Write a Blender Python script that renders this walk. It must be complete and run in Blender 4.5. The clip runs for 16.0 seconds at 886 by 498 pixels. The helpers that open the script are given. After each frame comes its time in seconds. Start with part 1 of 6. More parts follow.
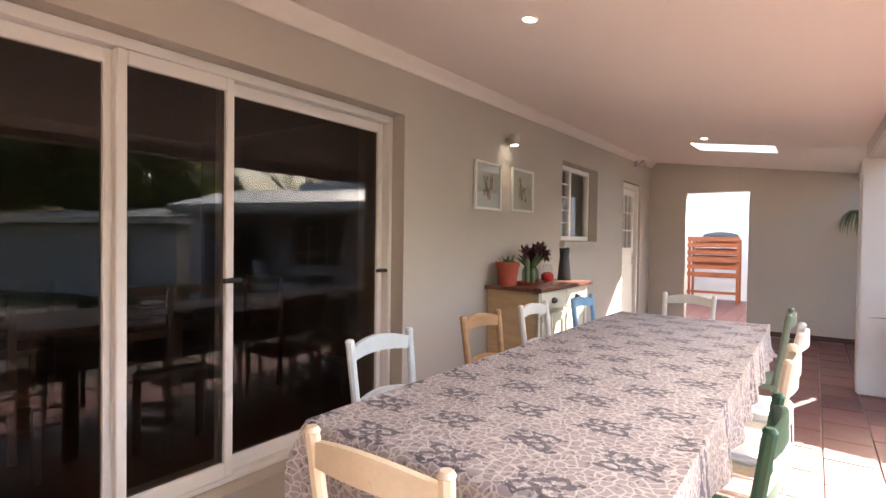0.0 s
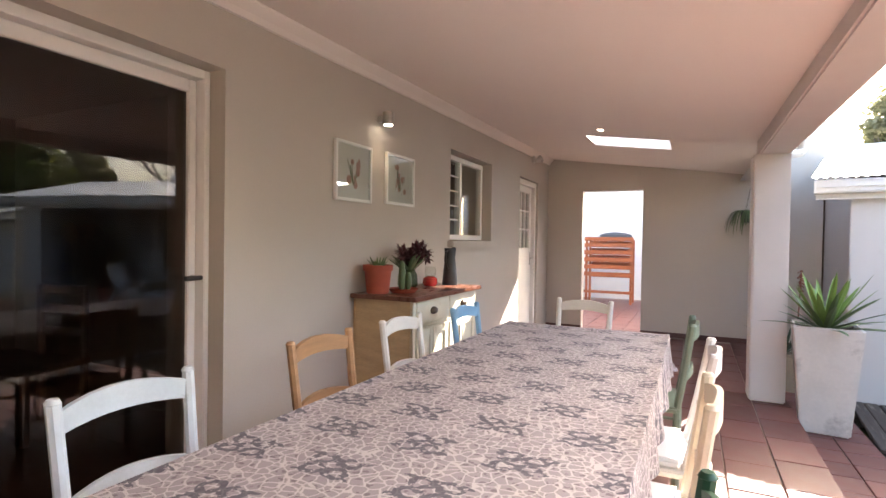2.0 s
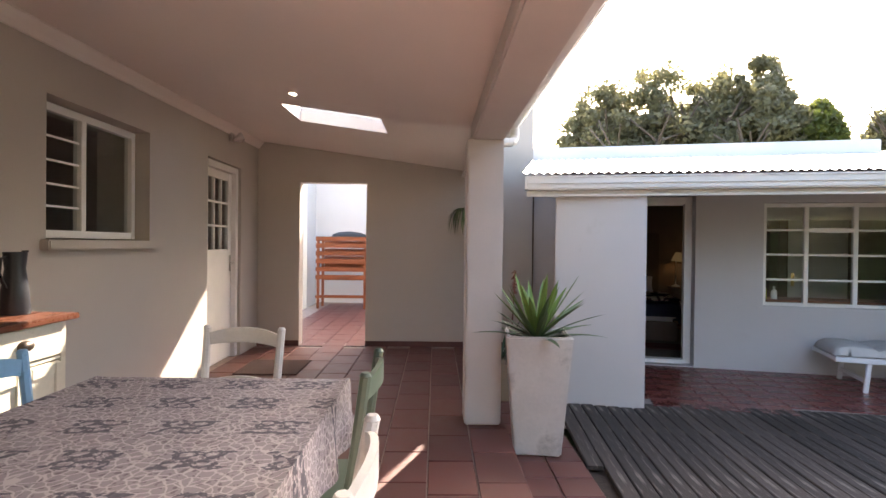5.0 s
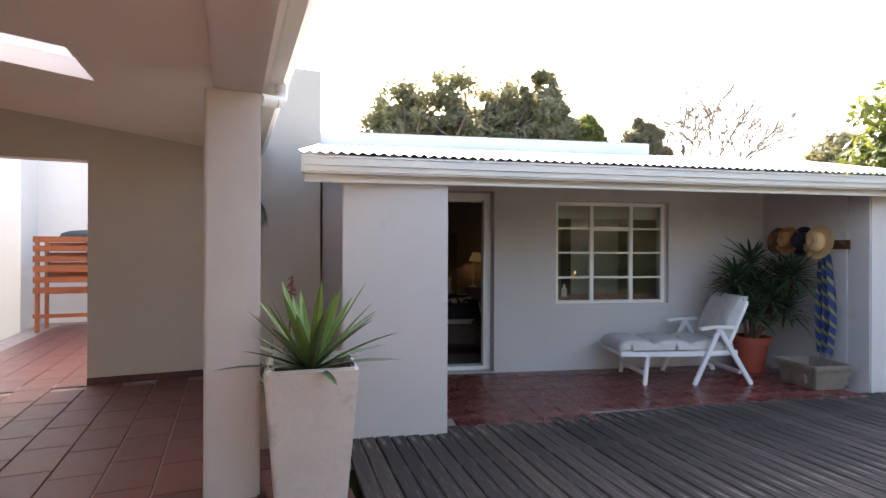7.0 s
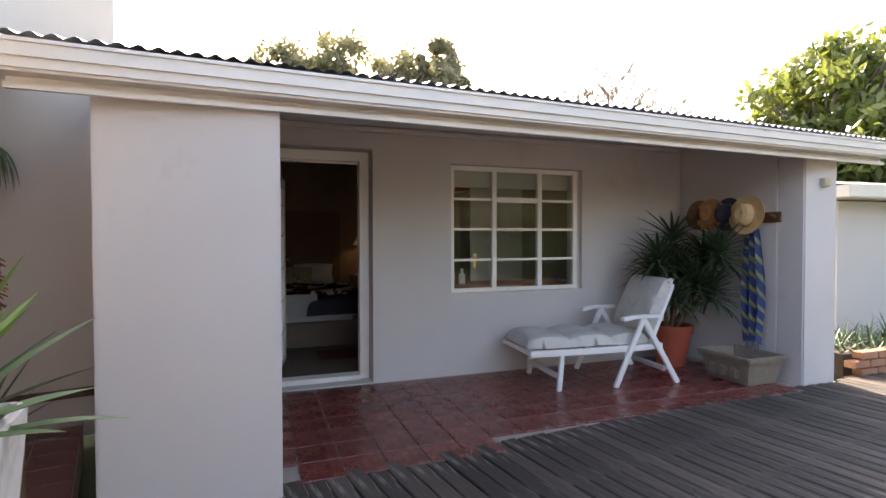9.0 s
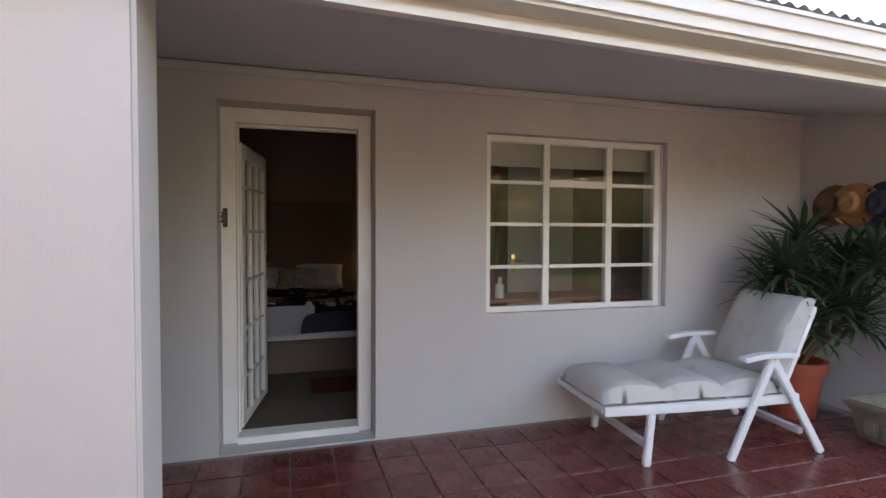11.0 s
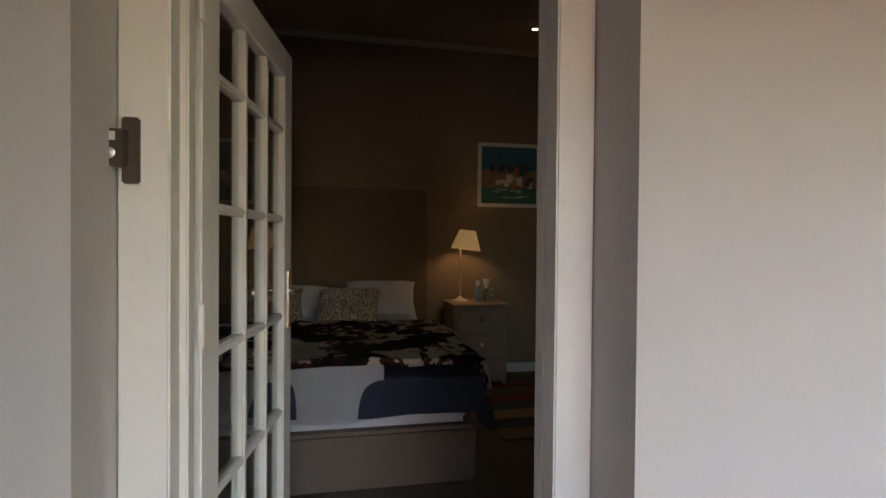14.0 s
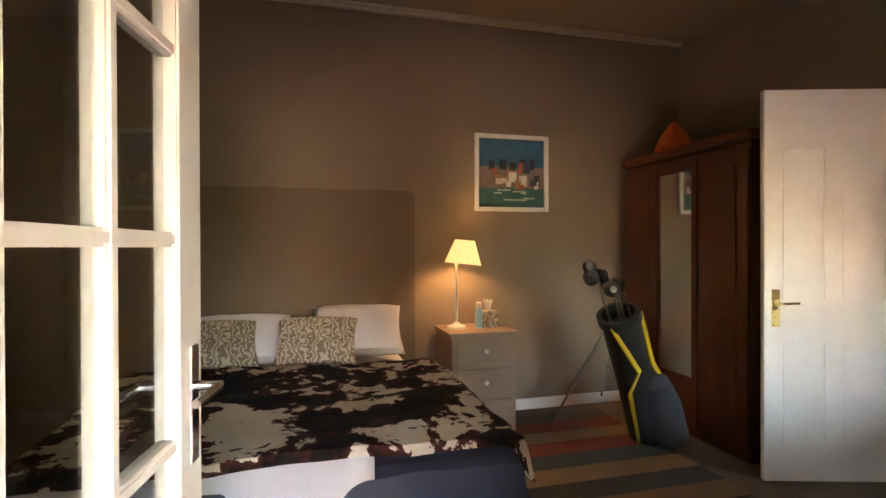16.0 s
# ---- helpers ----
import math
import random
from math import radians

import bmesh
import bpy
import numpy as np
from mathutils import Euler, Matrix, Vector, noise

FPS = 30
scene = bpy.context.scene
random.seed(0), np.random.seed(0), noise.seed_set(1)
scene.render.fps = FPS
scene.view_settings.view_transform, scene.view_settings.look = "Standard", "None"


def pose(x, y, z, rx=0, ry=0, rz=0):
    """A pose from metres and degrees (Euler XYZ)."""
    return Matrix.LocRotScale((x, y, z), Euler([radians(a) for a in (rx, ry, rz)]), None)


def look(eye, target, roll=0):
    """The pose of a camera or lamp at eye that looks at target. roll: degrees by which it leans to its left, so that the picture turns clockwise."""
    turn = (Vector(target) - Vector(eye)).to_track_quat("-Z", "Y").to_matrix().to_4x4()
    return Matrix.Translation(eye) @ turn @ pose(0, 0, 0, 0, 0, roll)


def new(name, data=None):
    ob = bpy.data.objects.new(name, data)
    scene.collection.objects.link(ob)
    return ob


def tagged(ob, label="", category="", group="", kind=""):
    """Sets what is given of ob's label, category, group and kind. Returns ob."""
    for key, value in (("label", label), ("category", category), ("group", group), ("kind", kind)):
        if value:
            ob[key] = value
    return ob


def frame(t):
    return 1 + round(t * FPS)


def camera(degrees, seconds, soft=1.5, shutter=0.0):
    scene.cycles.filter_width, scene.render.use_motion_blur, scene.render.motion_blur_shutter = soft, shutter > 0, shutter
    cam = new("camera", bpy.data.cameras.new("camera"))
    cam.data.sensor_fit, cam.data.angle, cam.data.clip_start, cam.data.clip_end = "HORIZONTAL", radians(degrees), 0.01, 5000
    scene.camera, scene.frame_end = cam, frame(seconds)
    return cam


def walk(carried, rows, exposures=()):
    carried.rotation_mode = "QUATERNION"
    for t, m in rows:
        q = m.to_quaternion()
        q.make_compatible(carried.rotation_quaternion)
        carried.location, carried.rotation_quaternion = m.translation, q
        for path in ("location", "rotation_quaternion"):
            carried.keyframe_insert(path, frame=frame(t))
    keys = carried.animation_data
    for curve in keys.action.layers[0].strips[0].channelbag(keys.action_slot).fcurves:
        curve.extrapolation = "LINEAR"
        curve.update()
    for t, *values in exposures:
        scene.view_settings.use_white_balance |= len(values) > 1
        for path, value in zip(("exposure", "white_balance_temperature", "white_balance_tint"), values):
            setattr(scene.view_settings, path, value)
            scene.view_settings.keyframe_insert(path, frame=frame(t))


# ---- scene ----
cam = camera(81.0, 16.0)
PATH = [
    (0, (1.166, 0.301, 1.344), (-0.081, 1.865, 1.305), 0.8),
    (0.5, (1.123, 0.48, 1.339), (-0.081, 2.076, 1.299), 0.8),
    (1, (1.081, 0.668, 1.335), (-0.059, 2.311, 1.297), 0.8),
    (1.5, (1.044, 0.875, 1.327), (-0.013, 2.572, 1.292), 0.8),
    (2, (1.002, 1.088, 1.332), (0.041, 2.842, 1.3), 0.9),
    (2.5, (0.985, 1.303, 1.335), (0.137, 3.114, 1.305), 0.8),
    (3, (0.986, 1.534, 1.339), (0.258, 3.397, 1.31), 0.9),
    (3.5, (1.003, 1.781, 1.334), (0.413, 3.692, 1.307), 0.8),
    (4, (1.021, 1.993, 1.323), (0.609, 3.95, 1.307), 0.8),
    (4.2, (1.046, 2.081, 1.327), (0.697, 4.051, 1.309), 0.8),
    (6.5, (1.38, 3.147, 1.332), (1.868, 5.086, 1.319), 0.3),
    (7, (1.465, 3.409, 1.298), (2.123, 5.297, 1.298), 0.2),
    (7.5, (1.603, 3.695, 1.297), (2.407, 5.526, 1.286), 0.0),
    (8, (1.802, 4.007, 1.279), (2.723, 5.782, 1.254), 0.2),
    (8.2, (1.883, 4.119, 1.25), (2.845, 5.873, 1.225), 0.2),
    (10.3, (2.747, 5.348, 1.137), (3.753, 7.077, 1.091), -0.2),
    (10.5, (2.786, 5.469, 1.14), (3.769, 7.21, 1.098), 0.1),
    (11, (2.95, 5.805, 1.196), (3.842, 7.594, 1.133), 0.2),
    (11.5, (3.081, 6.179, 1.185), (3.897, 8.004, 1.126), 0.2),
    (12, (3.21, 6.586, 1.162), (3.984, 8.429, 1.11), 0.3),
    (12.5, (3.278, 7.019, 1.15), (4.039, 8.868, 1.109), 0.4),
    (13, (3.283, 7.467, 1.127), (4.058, 9.31, 1.105), 0.7),
    (13.5, (3.335, 7.855, 1.132), (4.082, 9.71, 1.119), 0.4),
    (14, (3.353, 8.23, 1.125), (4.098, 10.086, 1.098), 0.5),
    (14.5, (3.37, 8.542, 1.123), (4.12, 10.396, 1.101), 0.4),
    (15, (3.408, 8.814, 1.15), (4.197, 10.651, 1.133), 0.5),
    (15.5, (3.468, 9.017, 1.171), (4.302, 10.835, 1.154), 0.2),
    (16, (3.537, 9.14, 1.185), (4.391, 10.948, 1.177), -0.2),
]
walk(cam, [(t, look(eye, target, roll)) for t, eye, target, roll in PATH],
     exposures=[(0.0, 3.4, 6900, 10), (2.0, 3.35, 6900, 10), (4.0, 2.75, 7200, 12), (7.0, 2.6, 7200, 12), (8.2, 2.65, 7500, 13), (10.5, 3.1, 8000, 15), (12.5, 3.5, 8700, 16), (14.0, 3.95, 8200, 13), (14.5, 4.15, 8000, 14), (15.0, 4.5, 7900, 14), (15.5, 5.95, 9000, 18), (16.0, 6.75, 9100, 20)])

# world, sun and lamps
SUN_YAW, SUN_UP = 19.0, 35.0
world = bpy.data.worlds.new("sky")
scene.world = world
world.use_nodes = True
wn = world.node_tree.nodes
sky = wn.new("ShaderNodeTexSky")
sky.sky_type, sky.sun_disc = "NISHITA", False
sky.sun_elevation, sky.sun_rotation = radians(SUN_UP), radians(SUN_YAW)
sky.dust_density, sky.air_density = 4.0, 1.0
wn["Background"].inputs["Strength"].default_value = 0.15
world.node_tree.links.new(sky.outputs[0], wn["Background"].inputs["Color"])
sun = new("sun", bpy.data.lights.new("sun", "SUN"))
sun.data.energy, sun.data.angle, sun.data.color = 4.0, radians(0.5), (1.0, 0.95, 0.87)
sun_way = Vector((math.sin(radians(SUN_YAW)) * math.cos(radians(SUN_UP)), math.cos(radians(SUN_YAW)) * math.cos(radians(SUN_UP)), math.sin(radians(SUN_UP))))
sun.matrix_world = look(sun_way * 40, (0, 0, 0))

HOUSE = pose(-1.215, 3.86, 0, 0, 0, 3.0)      # p across the veranda, q along its wall
COTTAGE = pose(2.85, 7.26, 0, 0, 0, -10.0)    # u along its front, v into it
LOW = -0.15                                   # the deck and the cottage floor


def lamp(name, kind, m, watts, colour, size=0.03, spot=100, blend=0.6):
    data = bpy.data.lights.new(name, kind)
    data.energy, data.color, data.shadow_soft_size = watts, colour, size
    if kind == "SPOT":
        data.spot_size, data.spot_blend = radians(spot), blend
    ob = new(name, data)
    ob.matrix_world = m
    return ob


# materials
def mat(name, colour, rough=0.7, metal=0.0, vary=0.12, scale=6.0, bump=0.15, grain=60.0, stretch=(1, 1, 1), spec=0.5, island=0.0, dirt=None, dirt_amount=0.3, dirt_scale=2.0):
    m = bpy.data.materials.new(name)
    m.use_nodes = True
    n, l = m.node_tree.nodes, m.node_tree.links
    b = n["Principled BSDF"]
    b.inputs["Roughness"].default_value, b.inputs["Metallic"].default_value = rough, metal
    b.inputs["Specular IOR Level"].default_value = spec
    co = n.new("ShaderNodeTexCoord")
    mp = n.new("ShaderNodeMapping")
    mp.inputs["Scale"].default_value = stretch
    l.new(co.outputs["Object"], mp.inputs["Vector"])
    big = n.new("ShaderNodeTexNoise")
    big.inputs["Scale"].default_value, big.inputs["Detail"].default_value = scale, 5
    fine = n.new("ShaderNodeTexNoise")
    fine.inputs["Scale"].default_value, fine.inputs["Detail"].default_value = grain, 3
    l.new(mp.outputs[0], big.inputs["Vector"]), l.new(mp.outputs[0], fine.inputs["Vector"])
    add = n.new("ShaderNodeMath")
    add.operation = "MULTIPLY_ADD"
    l.new(fine.outputs[0], add.inputs[0])
    add.inputs[1].default_value = 0.4
    l.new(big.outputs[0], add.inputs[2])
    val = n.new("ShaderNodeMapRange")
    val.inputs["From Min"].default_value, val.inputs["From Max"].default_value = 0.4, 1.0
    val.inputs["To Min"].default_value, val.inputs["To Max"].default_value = 1 - vary, 1 + vary
    l.new(add.outputs[0], val.inputs["Value"])
    hsv = n.new("ShaderNodeHueSaturation")
    hsv.inputs["Color"].default_value = (*colour, 1)
    l.new(val.outputs[0], hsv.inputs["Value"])
    out = hsv.outputs[0]
    if island:
        info = n.new("ShaderNodeObjectInfo")
        r2 = n.new("ShaderNodeMapRange")
        r2.inputs["To Min"].default_value, r2.inputs["To Max"].default_value = 1 - island, 1 + island
        l.new(info.outputs["Random"], r2.inputs["Value"])
        h2 = n.new("ShaderNodeHueSaturation")
        l.new(out, h2.inputs["Color"]), l.new(r2.outputs[0], h2.inputs["Value"])
        out = h2.outputs[0]
    if dirt:
        dn = n.new("ShaderNodeTexNoise")
        dn.inputs["Scale"].default_value, dn.inputs["Detail"].default_value, dn.inputs["Roughness"].default_value = dirt_scale, 8, 0.65
        l.new(mp.outputs[0], dn.inputs["Vector"])
        dr = n.new("ShaderNodeMapRange")
        dr.inputs["From Min"].default_value, dr.inputs["From Max"].default_value = 0.62 - dirt_amount * 0.4, 0.72 - dirt_amount * 0.2
        l.new(dn.outputs[0], dr.inputs["Value"])
        mx = n.new("ShaderNodeMix")
        mx.data_type = "RGBA"
        l.new(dr.outputs[0], mx.inputs["Factor"]), l.new(out, mx.inputs["A"])
        mx.inputs["B"].default_value = (*dirt, 1)
        out = mx.outputs["Result"]
    l.new(out, b.inputs["Base Color"])
    if bump:
        bp = n.new("ShaderNodeBump")
        bp.inputs["Strength"].default_value, bp.inputs["Distance"].default_value = bump, 0.01
        l.new(add.outputs[0], bp.inputs["Height"]), l.new(bp.outputs[0], b.inputs["Normal"])
    rv = n.new("ShaderNodeMapRange")
    rv.inputs["From Min"].default_value, rv.inputs["From Max"].default_value = 0.4, 1.0
    rv.inputs["To Min"].default_value, rv.inputs["To Max"].default_value = max(rough - 0.08, 0.02), min(rough + 0.08, 1)
    l.new(add.outputs[0], rv.inputs["Value"]), l.new(rv.outputs[0], b.inputs["Roughness"])
    return m


def glow(name, colour, strength, base=(0.8, 0.75, 0.65)):
    m = mat(name, base, 0.8, vary=0.03, bump=0)
    b = m.node_tree.nodes["Principled BSDF"]
    b.inputs["Emission Color"].default_value, b.inputs["Emission Strength"].default_value = (*colour, 1), strength
    return m


def glass_mat(name, tint, rough=0.0, face=0.04):
    m = bpy.data.materials.new(name)
    m.use_nodes = True
    n, l = m.node_tree.nodes, m.node_tree.links
    n.remove(n["Principled BSDF"])
    tr, gl, mix, fr = n.new("ShaderNodeBsdfTransparent"), n.new("ShaderNodeBsdfGlossy"), n.new("ShaderNodeMixShader"), n.new("ShaderNodeLayerWeight")
    tr.inputs[0].default_value, gl.inputs["Roughness"].default_value, fr.inputs["Blend"].default_value = (*tint, 1), rough, 0.5
    po, ma = n.new("ShaderNodeMath"), n.new("ShaderNodeMath")
    po.operation, ma.operation = "POWER", "MULTIPLY_ADD"
    l.new(fr.outputs["Facing"], po.inputs[0]), l.new(po.outputs[0], ma.inputs[0]), l.new(ma.outputs[0], mix.inputs[0])
    po.inputs[1].default_value, ma.inputs[1].default_value, ma.inputs[2].default_value = 5.0, 0.9 - face, face
    l.new(tr.outputs[0], mix.inputs[1]), l.new(gl.outputs[0], mix.inputs[2])
    l.new(mix.outputs[0], n["Material Output"].inputs["Surface"])
    return m


STUCCO = mat("greige_plaster", (0.49, 0.44, 0.39), 0.85, vary=0.05, scale=1.3, grain=90, bump=0.12)
STUCCO_C = mat("pale_plaster", (0.56, 0.53, 0.52), 0.85, vary=0.05, scale=1.1, grain=90, bump=0.14, dirt=(0.49, 0.46, 0.44), dirt_amount=0.05, dirt_scale=1.4)
WHITEWALL = mat("white_plaster", (0.74, 0.74, 0.74), 0.85, vary=0.05, scale=1.5, bump=0.12)
CEIL = mat("ceiling_paint", (0.80, 0.73, 0.68), 0.85, vary=0.03, scale=1.0, bump=0.05)
CEIL_C = mat("porch_ceiling_paint", (0.58, 0.56, 0.56), 0.85, vary=0.04, bump=0.05)
ROOMWALL = mat("taupe_wall_paint", (0.265, 0.197, 0.143), 0.85, vary=0.04, scale=1.2, bump=0.08)
WHITE = mat("white_paint", (0.82, 0.79, 0.75), 0.45, vary=0.05, scale=5, bump=0.06)
TRIM = mat("cream_painted_timber", (0.70, 0.67, 0.63), 0.5, vary=0.05, scale=4, bump=0.05)
ALU = mat("white_aluminium", (0.72, 0.68, 0.66), 0.4, vary=0.03, bump=0.02)
TILE = mat("red_quarry_tile", (0.125, 0.042, 0.032), 0.5, vary=0.18, scale=7, grain=50, bump=0.08, island=0.14)
TILE_OLD = mat("worn_red_tile", (0.165, 0.042, 0.034), 0.28, vary=0.25, scale=4, grain=50, bump=0.08, island=0.12, dirt=(0.40, 0.30, 0.27), dirt_amount=0.17, dirt_scale=1.8)
GROUT = mat("grey_grout", (0.34, 0.27, 0.23), 0.9, vary=0.2, scale=12)
SKIRT = mat("dark_red_skirting", (0.09, 0.035, 0.03), 0.5, vary=0.15)
DECKWOOD = mat("weathered_deck_timber", (0.05, 0.037, 0.03), 0.75, vary=0.5, scale=4, grain=30, bump=0.6, stretch=(9, 0.7, 4), island=0.5, dirt=(0.25, 0.21, 0.18), dirt_amount=0.18, dirt_scale=2.5)
SOIL = mat("dark_soil", (0.05, 0.035, 0.025), 0.95, vary=0.3, scale=20, bump=0.6)
LAWN = mat("dry_grass", (0.055, 0.075, 0.025), 0.95, vary=0.35, scale=3, grain=80, bump=0.6)
SHEET = mat("zinc_roof_sheet", (0.62, 0.64, 0.66), 0.4, metal=0.3, vary=0.1, scale=2, bump=0.03)
BEAMC = mat("beam_paint", (0.60, 0.55, 0.52), 0.8, vary=0.04, bump=0.06)
GLASS = glass_mat("clear_glass", (0.92, 0.94, 0.93))
GLASS_T = glass_mat("tinted_glass", (0.6, 0.57, 0.55), 0.0, 0.038)
MIRROR = mat("mirror_silver", (0.85, 0.85, 0.85), 0.02, metal=1.0, vary=0, bump=0)
MIRROR.node_tree.nodes["Principled BSDF"].inputs["Roughness"].default_value = 0.01
BLACK = mat("black_plastic", (0.02, 0.02, 0.022), 0.45, vary=0.15, bump=0.05)
STEEL = mat("brushed_steel", (0.55, 0.53, 0.5), 0.3, metal=1.0, vary=0.05, bump=0.03)
BRASS = mat("polished_brass", (0.75, 0.55, 0.25), 0.25, metal=1.0, vary=0.05, bump=0.03)
BRONZE = mat("dark_bronze", (0.10, 0.075, 0.06), 0.4, metal=0.8, vary=0.1)
TERRA = mat("terracotta", (0.34, 0.065, 0.035), 0.75, vary=0.15, scale=9)
CONC = mat("whitewashed_concrete", (0.62, 0.57, 0.53), 0.85, vary=0.12, scale=3.5, grain=40, bump=0.25, dirt=(0.40, 0.36, 0.33), dirt_amount=0.22, dirt_scale=3.5)


# building helpers
def bm_box(bm, x0, x1, y0, y1, z0, z1, m=None):
    r = bmesh.ops.create_cube(bm, size=1.0)
    t = Matrix.Translation(((x0 + x1) / 2, (y0 + y1) / 2, (z0 + z1) / 2)) @ Matrix.Diagonal((abs(x1 - x0), abs(y1 - y0), abs(z1 - z0), 1))
    bmesh.ops.transform(bm, matrix=(m @ t) if m else t, verts=r["verts"])
    return r["verts"]


def bm_rod(bm, a, b, r1, r2=None, seg=10):
    a, b = Vector(a), Vector(b)
    r = bmesh.ops.create_cone(bm, cap_ends=True, segments=seg, radius1=r1, radius2=r1 if r2 is None else r2, depth=(b - a).length)
    m = Matrix.Translation((a + b) / 2) @ (b - a).to_track_quat("Z", "Y").to_matrix().to_4x4()
    bmesh.ops.transform(bm, matrix=m, verts=r["verts"])


def bm_lathe(bm, profile, seg=24, m=None):
    rings = []
    for rad, z in profile:
        rings.append([bm.verts.new((rad * math.cos(2 * math.pi * k / seg), rad * math.sin(2 * math.pi * k / seg), z)) for k in range(seg)])
    for a, b in zip(rings, rings[1:]):
        for k in range(seg):
            bm.faces.new((a[k], a[(k + 1) % seg], b[(k + 1) % seg], b[k]))
    bm.faces.new(rings[0][::-1]), bm.faces.new(rings[-1])
    if m:
        bmesh.ops.transform(bm, matrix=m, verts=[v for r in rings for v in r])


def bm_strip(bm, pts, w, t, across=(0, 1, 0)):
    """A bar of width w and thickness t swept along pts."""
    across = Vector(across).normalized()
    rows = []
    pts = [Vector(q) for q in pts]
    for k, q in enumerate(pts):
        way = (pts[min(k + 1, len(pts) - 1)] - pts[max(k - 1, 0)]).normalized()
        nrm = way.cross(across).normalized()
        rows.append([bm.verts.new(q + across * w / 2 * a + nrm * t / 2 * b) for a, b in ((-1, -1), (1, -1), (1, 1), (-1, 1))])
    for a, b in zip(rows, rows[1:]):
        for k in range(4):
            bm.faces.new((a[k], a[(k + 1) % 4], b[(k + 1) % 4], b[k]))
    bm.faces.new(rows[0][::-1]), bm.faces.new(rows[-1])


def mesh_of(name, bm, material, bevel=0.0, smooth=False):
    if bevel:
        bmesh.ops.bevel(bm, geom=bm.edges[:], offset=bevel, segments=2, affect="EDGES", clamp_overlap=True)
    bmesh.ops.recalc_face_normals(bm, faces=bm.faces[:])
    me = bpy.data.meshes.new(name)
    bm.to_mesh(me)
    bm.free()
    me.materials.append(material)
    if smooth:
        for f in me.polygons:
            f.use_smooth = True
        me.set_sharp_from_angle(angle=radians(40))
    return me


def part(name, bm, material, parent, label="", bevel=0.0, smooth=False, m=None):
    ob = new(name, mesh_of(name, bm, material, bevel, smooth))
    ob.parent = parent
    if m:
        ob.matrix_local = m
    return tagged(ob, label)


def box_part(name, dims, material, parent, label="", bevel=0.004, m=None):
    bm = bmesh.new()
    bm_box(bm, *dims)
    return part(name, bm, material, parent, label, bevel, m=m)


def thing(name, m, label, category, group="", kind=""):
    ob = new(name)
    ob.matrix_world = m
    ob.empty_display_size = 0.1
    return tagged(ob, label, category, group, kind)


def solid(name, bm, material, m, label, category, kind="structure", bevel=0.0, smooth=False, group=""):
    ob = new(name, mesh_of(name, bm, material, bevel, smooth))
    ob.matrix_world = m
    return tagged(ob, label, category, group, kind)


def wall(name, m, x0, x1, y0, y1, z0, z1, material, label, holes=(), axis="x"):
    """A wall along x (or y) with holes (a0, a1, z0, z1) through it."""
    bm = bmesh.new()
    a0, a1 = (x0, x1) if axis == "x" else (y0, y1)
    cuts = sorted({a0, a1, *[h[k] for h in holes for k in (0, 1)]})
    for c0, c1 in zip(cuts, cuts[1:]):
        spans = [(z0, z1)]
        for h in holes:
            if h[0] < c1 - 1e-6 and h[1] > c0 + 1e-6:
                spans = [s for lo, hi in spans for s in ((lo, min(hi, h[2])), (max(lo, h[3]), hi)) if s[1] - s[0] > 1e-4]
        for lo, hi in spans:
            bm_box(bm, *((c0, c1, y0, y1) if axis == "x" else (x0, x1, c0, c1)), lo, hi)
    bmesh.ops.remove_doubles(bm, verts=bm.verts[:], dist=1e-4)
    return solid(name, bm, material, m, label, "wall")


# ---- the house and its veranda ----
wall("wall_house", HOUSE, -0.42, 0.0, -9.0, 5.2, 0, 3.2, STUCCO, "long greige plastered house wall along the veranda",
     holes=[(-6.2, -1.06, 0.14, 2.15), (1.55, 2.66, 1.3, 2.2), (3.72, 4.62, 0.0, 2.2)], axis="y")
wall("wall_veranda_end", HOUSE, -0.42, 3.56, 5.2, 5.38, -0.3, 3.25, STUCCO, "greige end wall of the veranda with a doorway", holes=[(0.54, 1.4, 0.0, 2.12)])
bm = bmesh.new()
vs = [bm.verts.new(c) for c in ((3.40, 5.38, -0.3), (3.56, 5.38, -0.3), (3.56, 5.38, 3.25), (3.40, 5.38, 3.25), (3.40, 7.6, -0.3), (3.56, 7.6, -0.3), (3.56, 7.6, 2.5), (3.40, 7.6, 2.5))]
for f in ((0, 1, 2, 3), (4, 7, 6, 5), (0, 4, 5, 1), (1, 5, 6, 2), (2, 6, 7, 3), (3, 7, 4, 0)):
    bm.faces.new([vs[k] for k in f])
solid("wall_parapet_side", bm, WHITEWALL, HOUSE, "white side wall with a top that slopes down", "wall")
# yard behind the doorway
# unseen upper part added to shade the yard and trim the wall's sun patch
wall("wall_yard_back", HOUSE, -0.42, 3.4, 10.3, 10.45, -0.2, 5.2, WHITEWALL, "white yard wall behind the doorway, raised to block sun")
wall("wall_yard_left", HOUSE, -0.62, -0.42, 5.38, 7.7, -0.2, 2.6, WHITEWALL, "white plastered wall of the back yard", axis="y")
wall("wall_yard_corner", HOUSE, -0.72, -0.42, 9.5, 10.45, -0.42, 5.2, WHITEWALL, "white plastered corner of the yard wall", axis="y")
wall("wall_veranda_back", HOUSE, -0.42, 2.83, -9.2, -9.0, 0, 3.2, STUCCO, "greige wall that closes the veranda")

bm = bmesh.new()
# a skylight hole between p 1.03..1.84 and q 2.70..3.33


def ceil_z(p, q=3.0):
    return 2.60 - 0.13 * p + 0.018 * (max(q, -4.0) - 3.0)


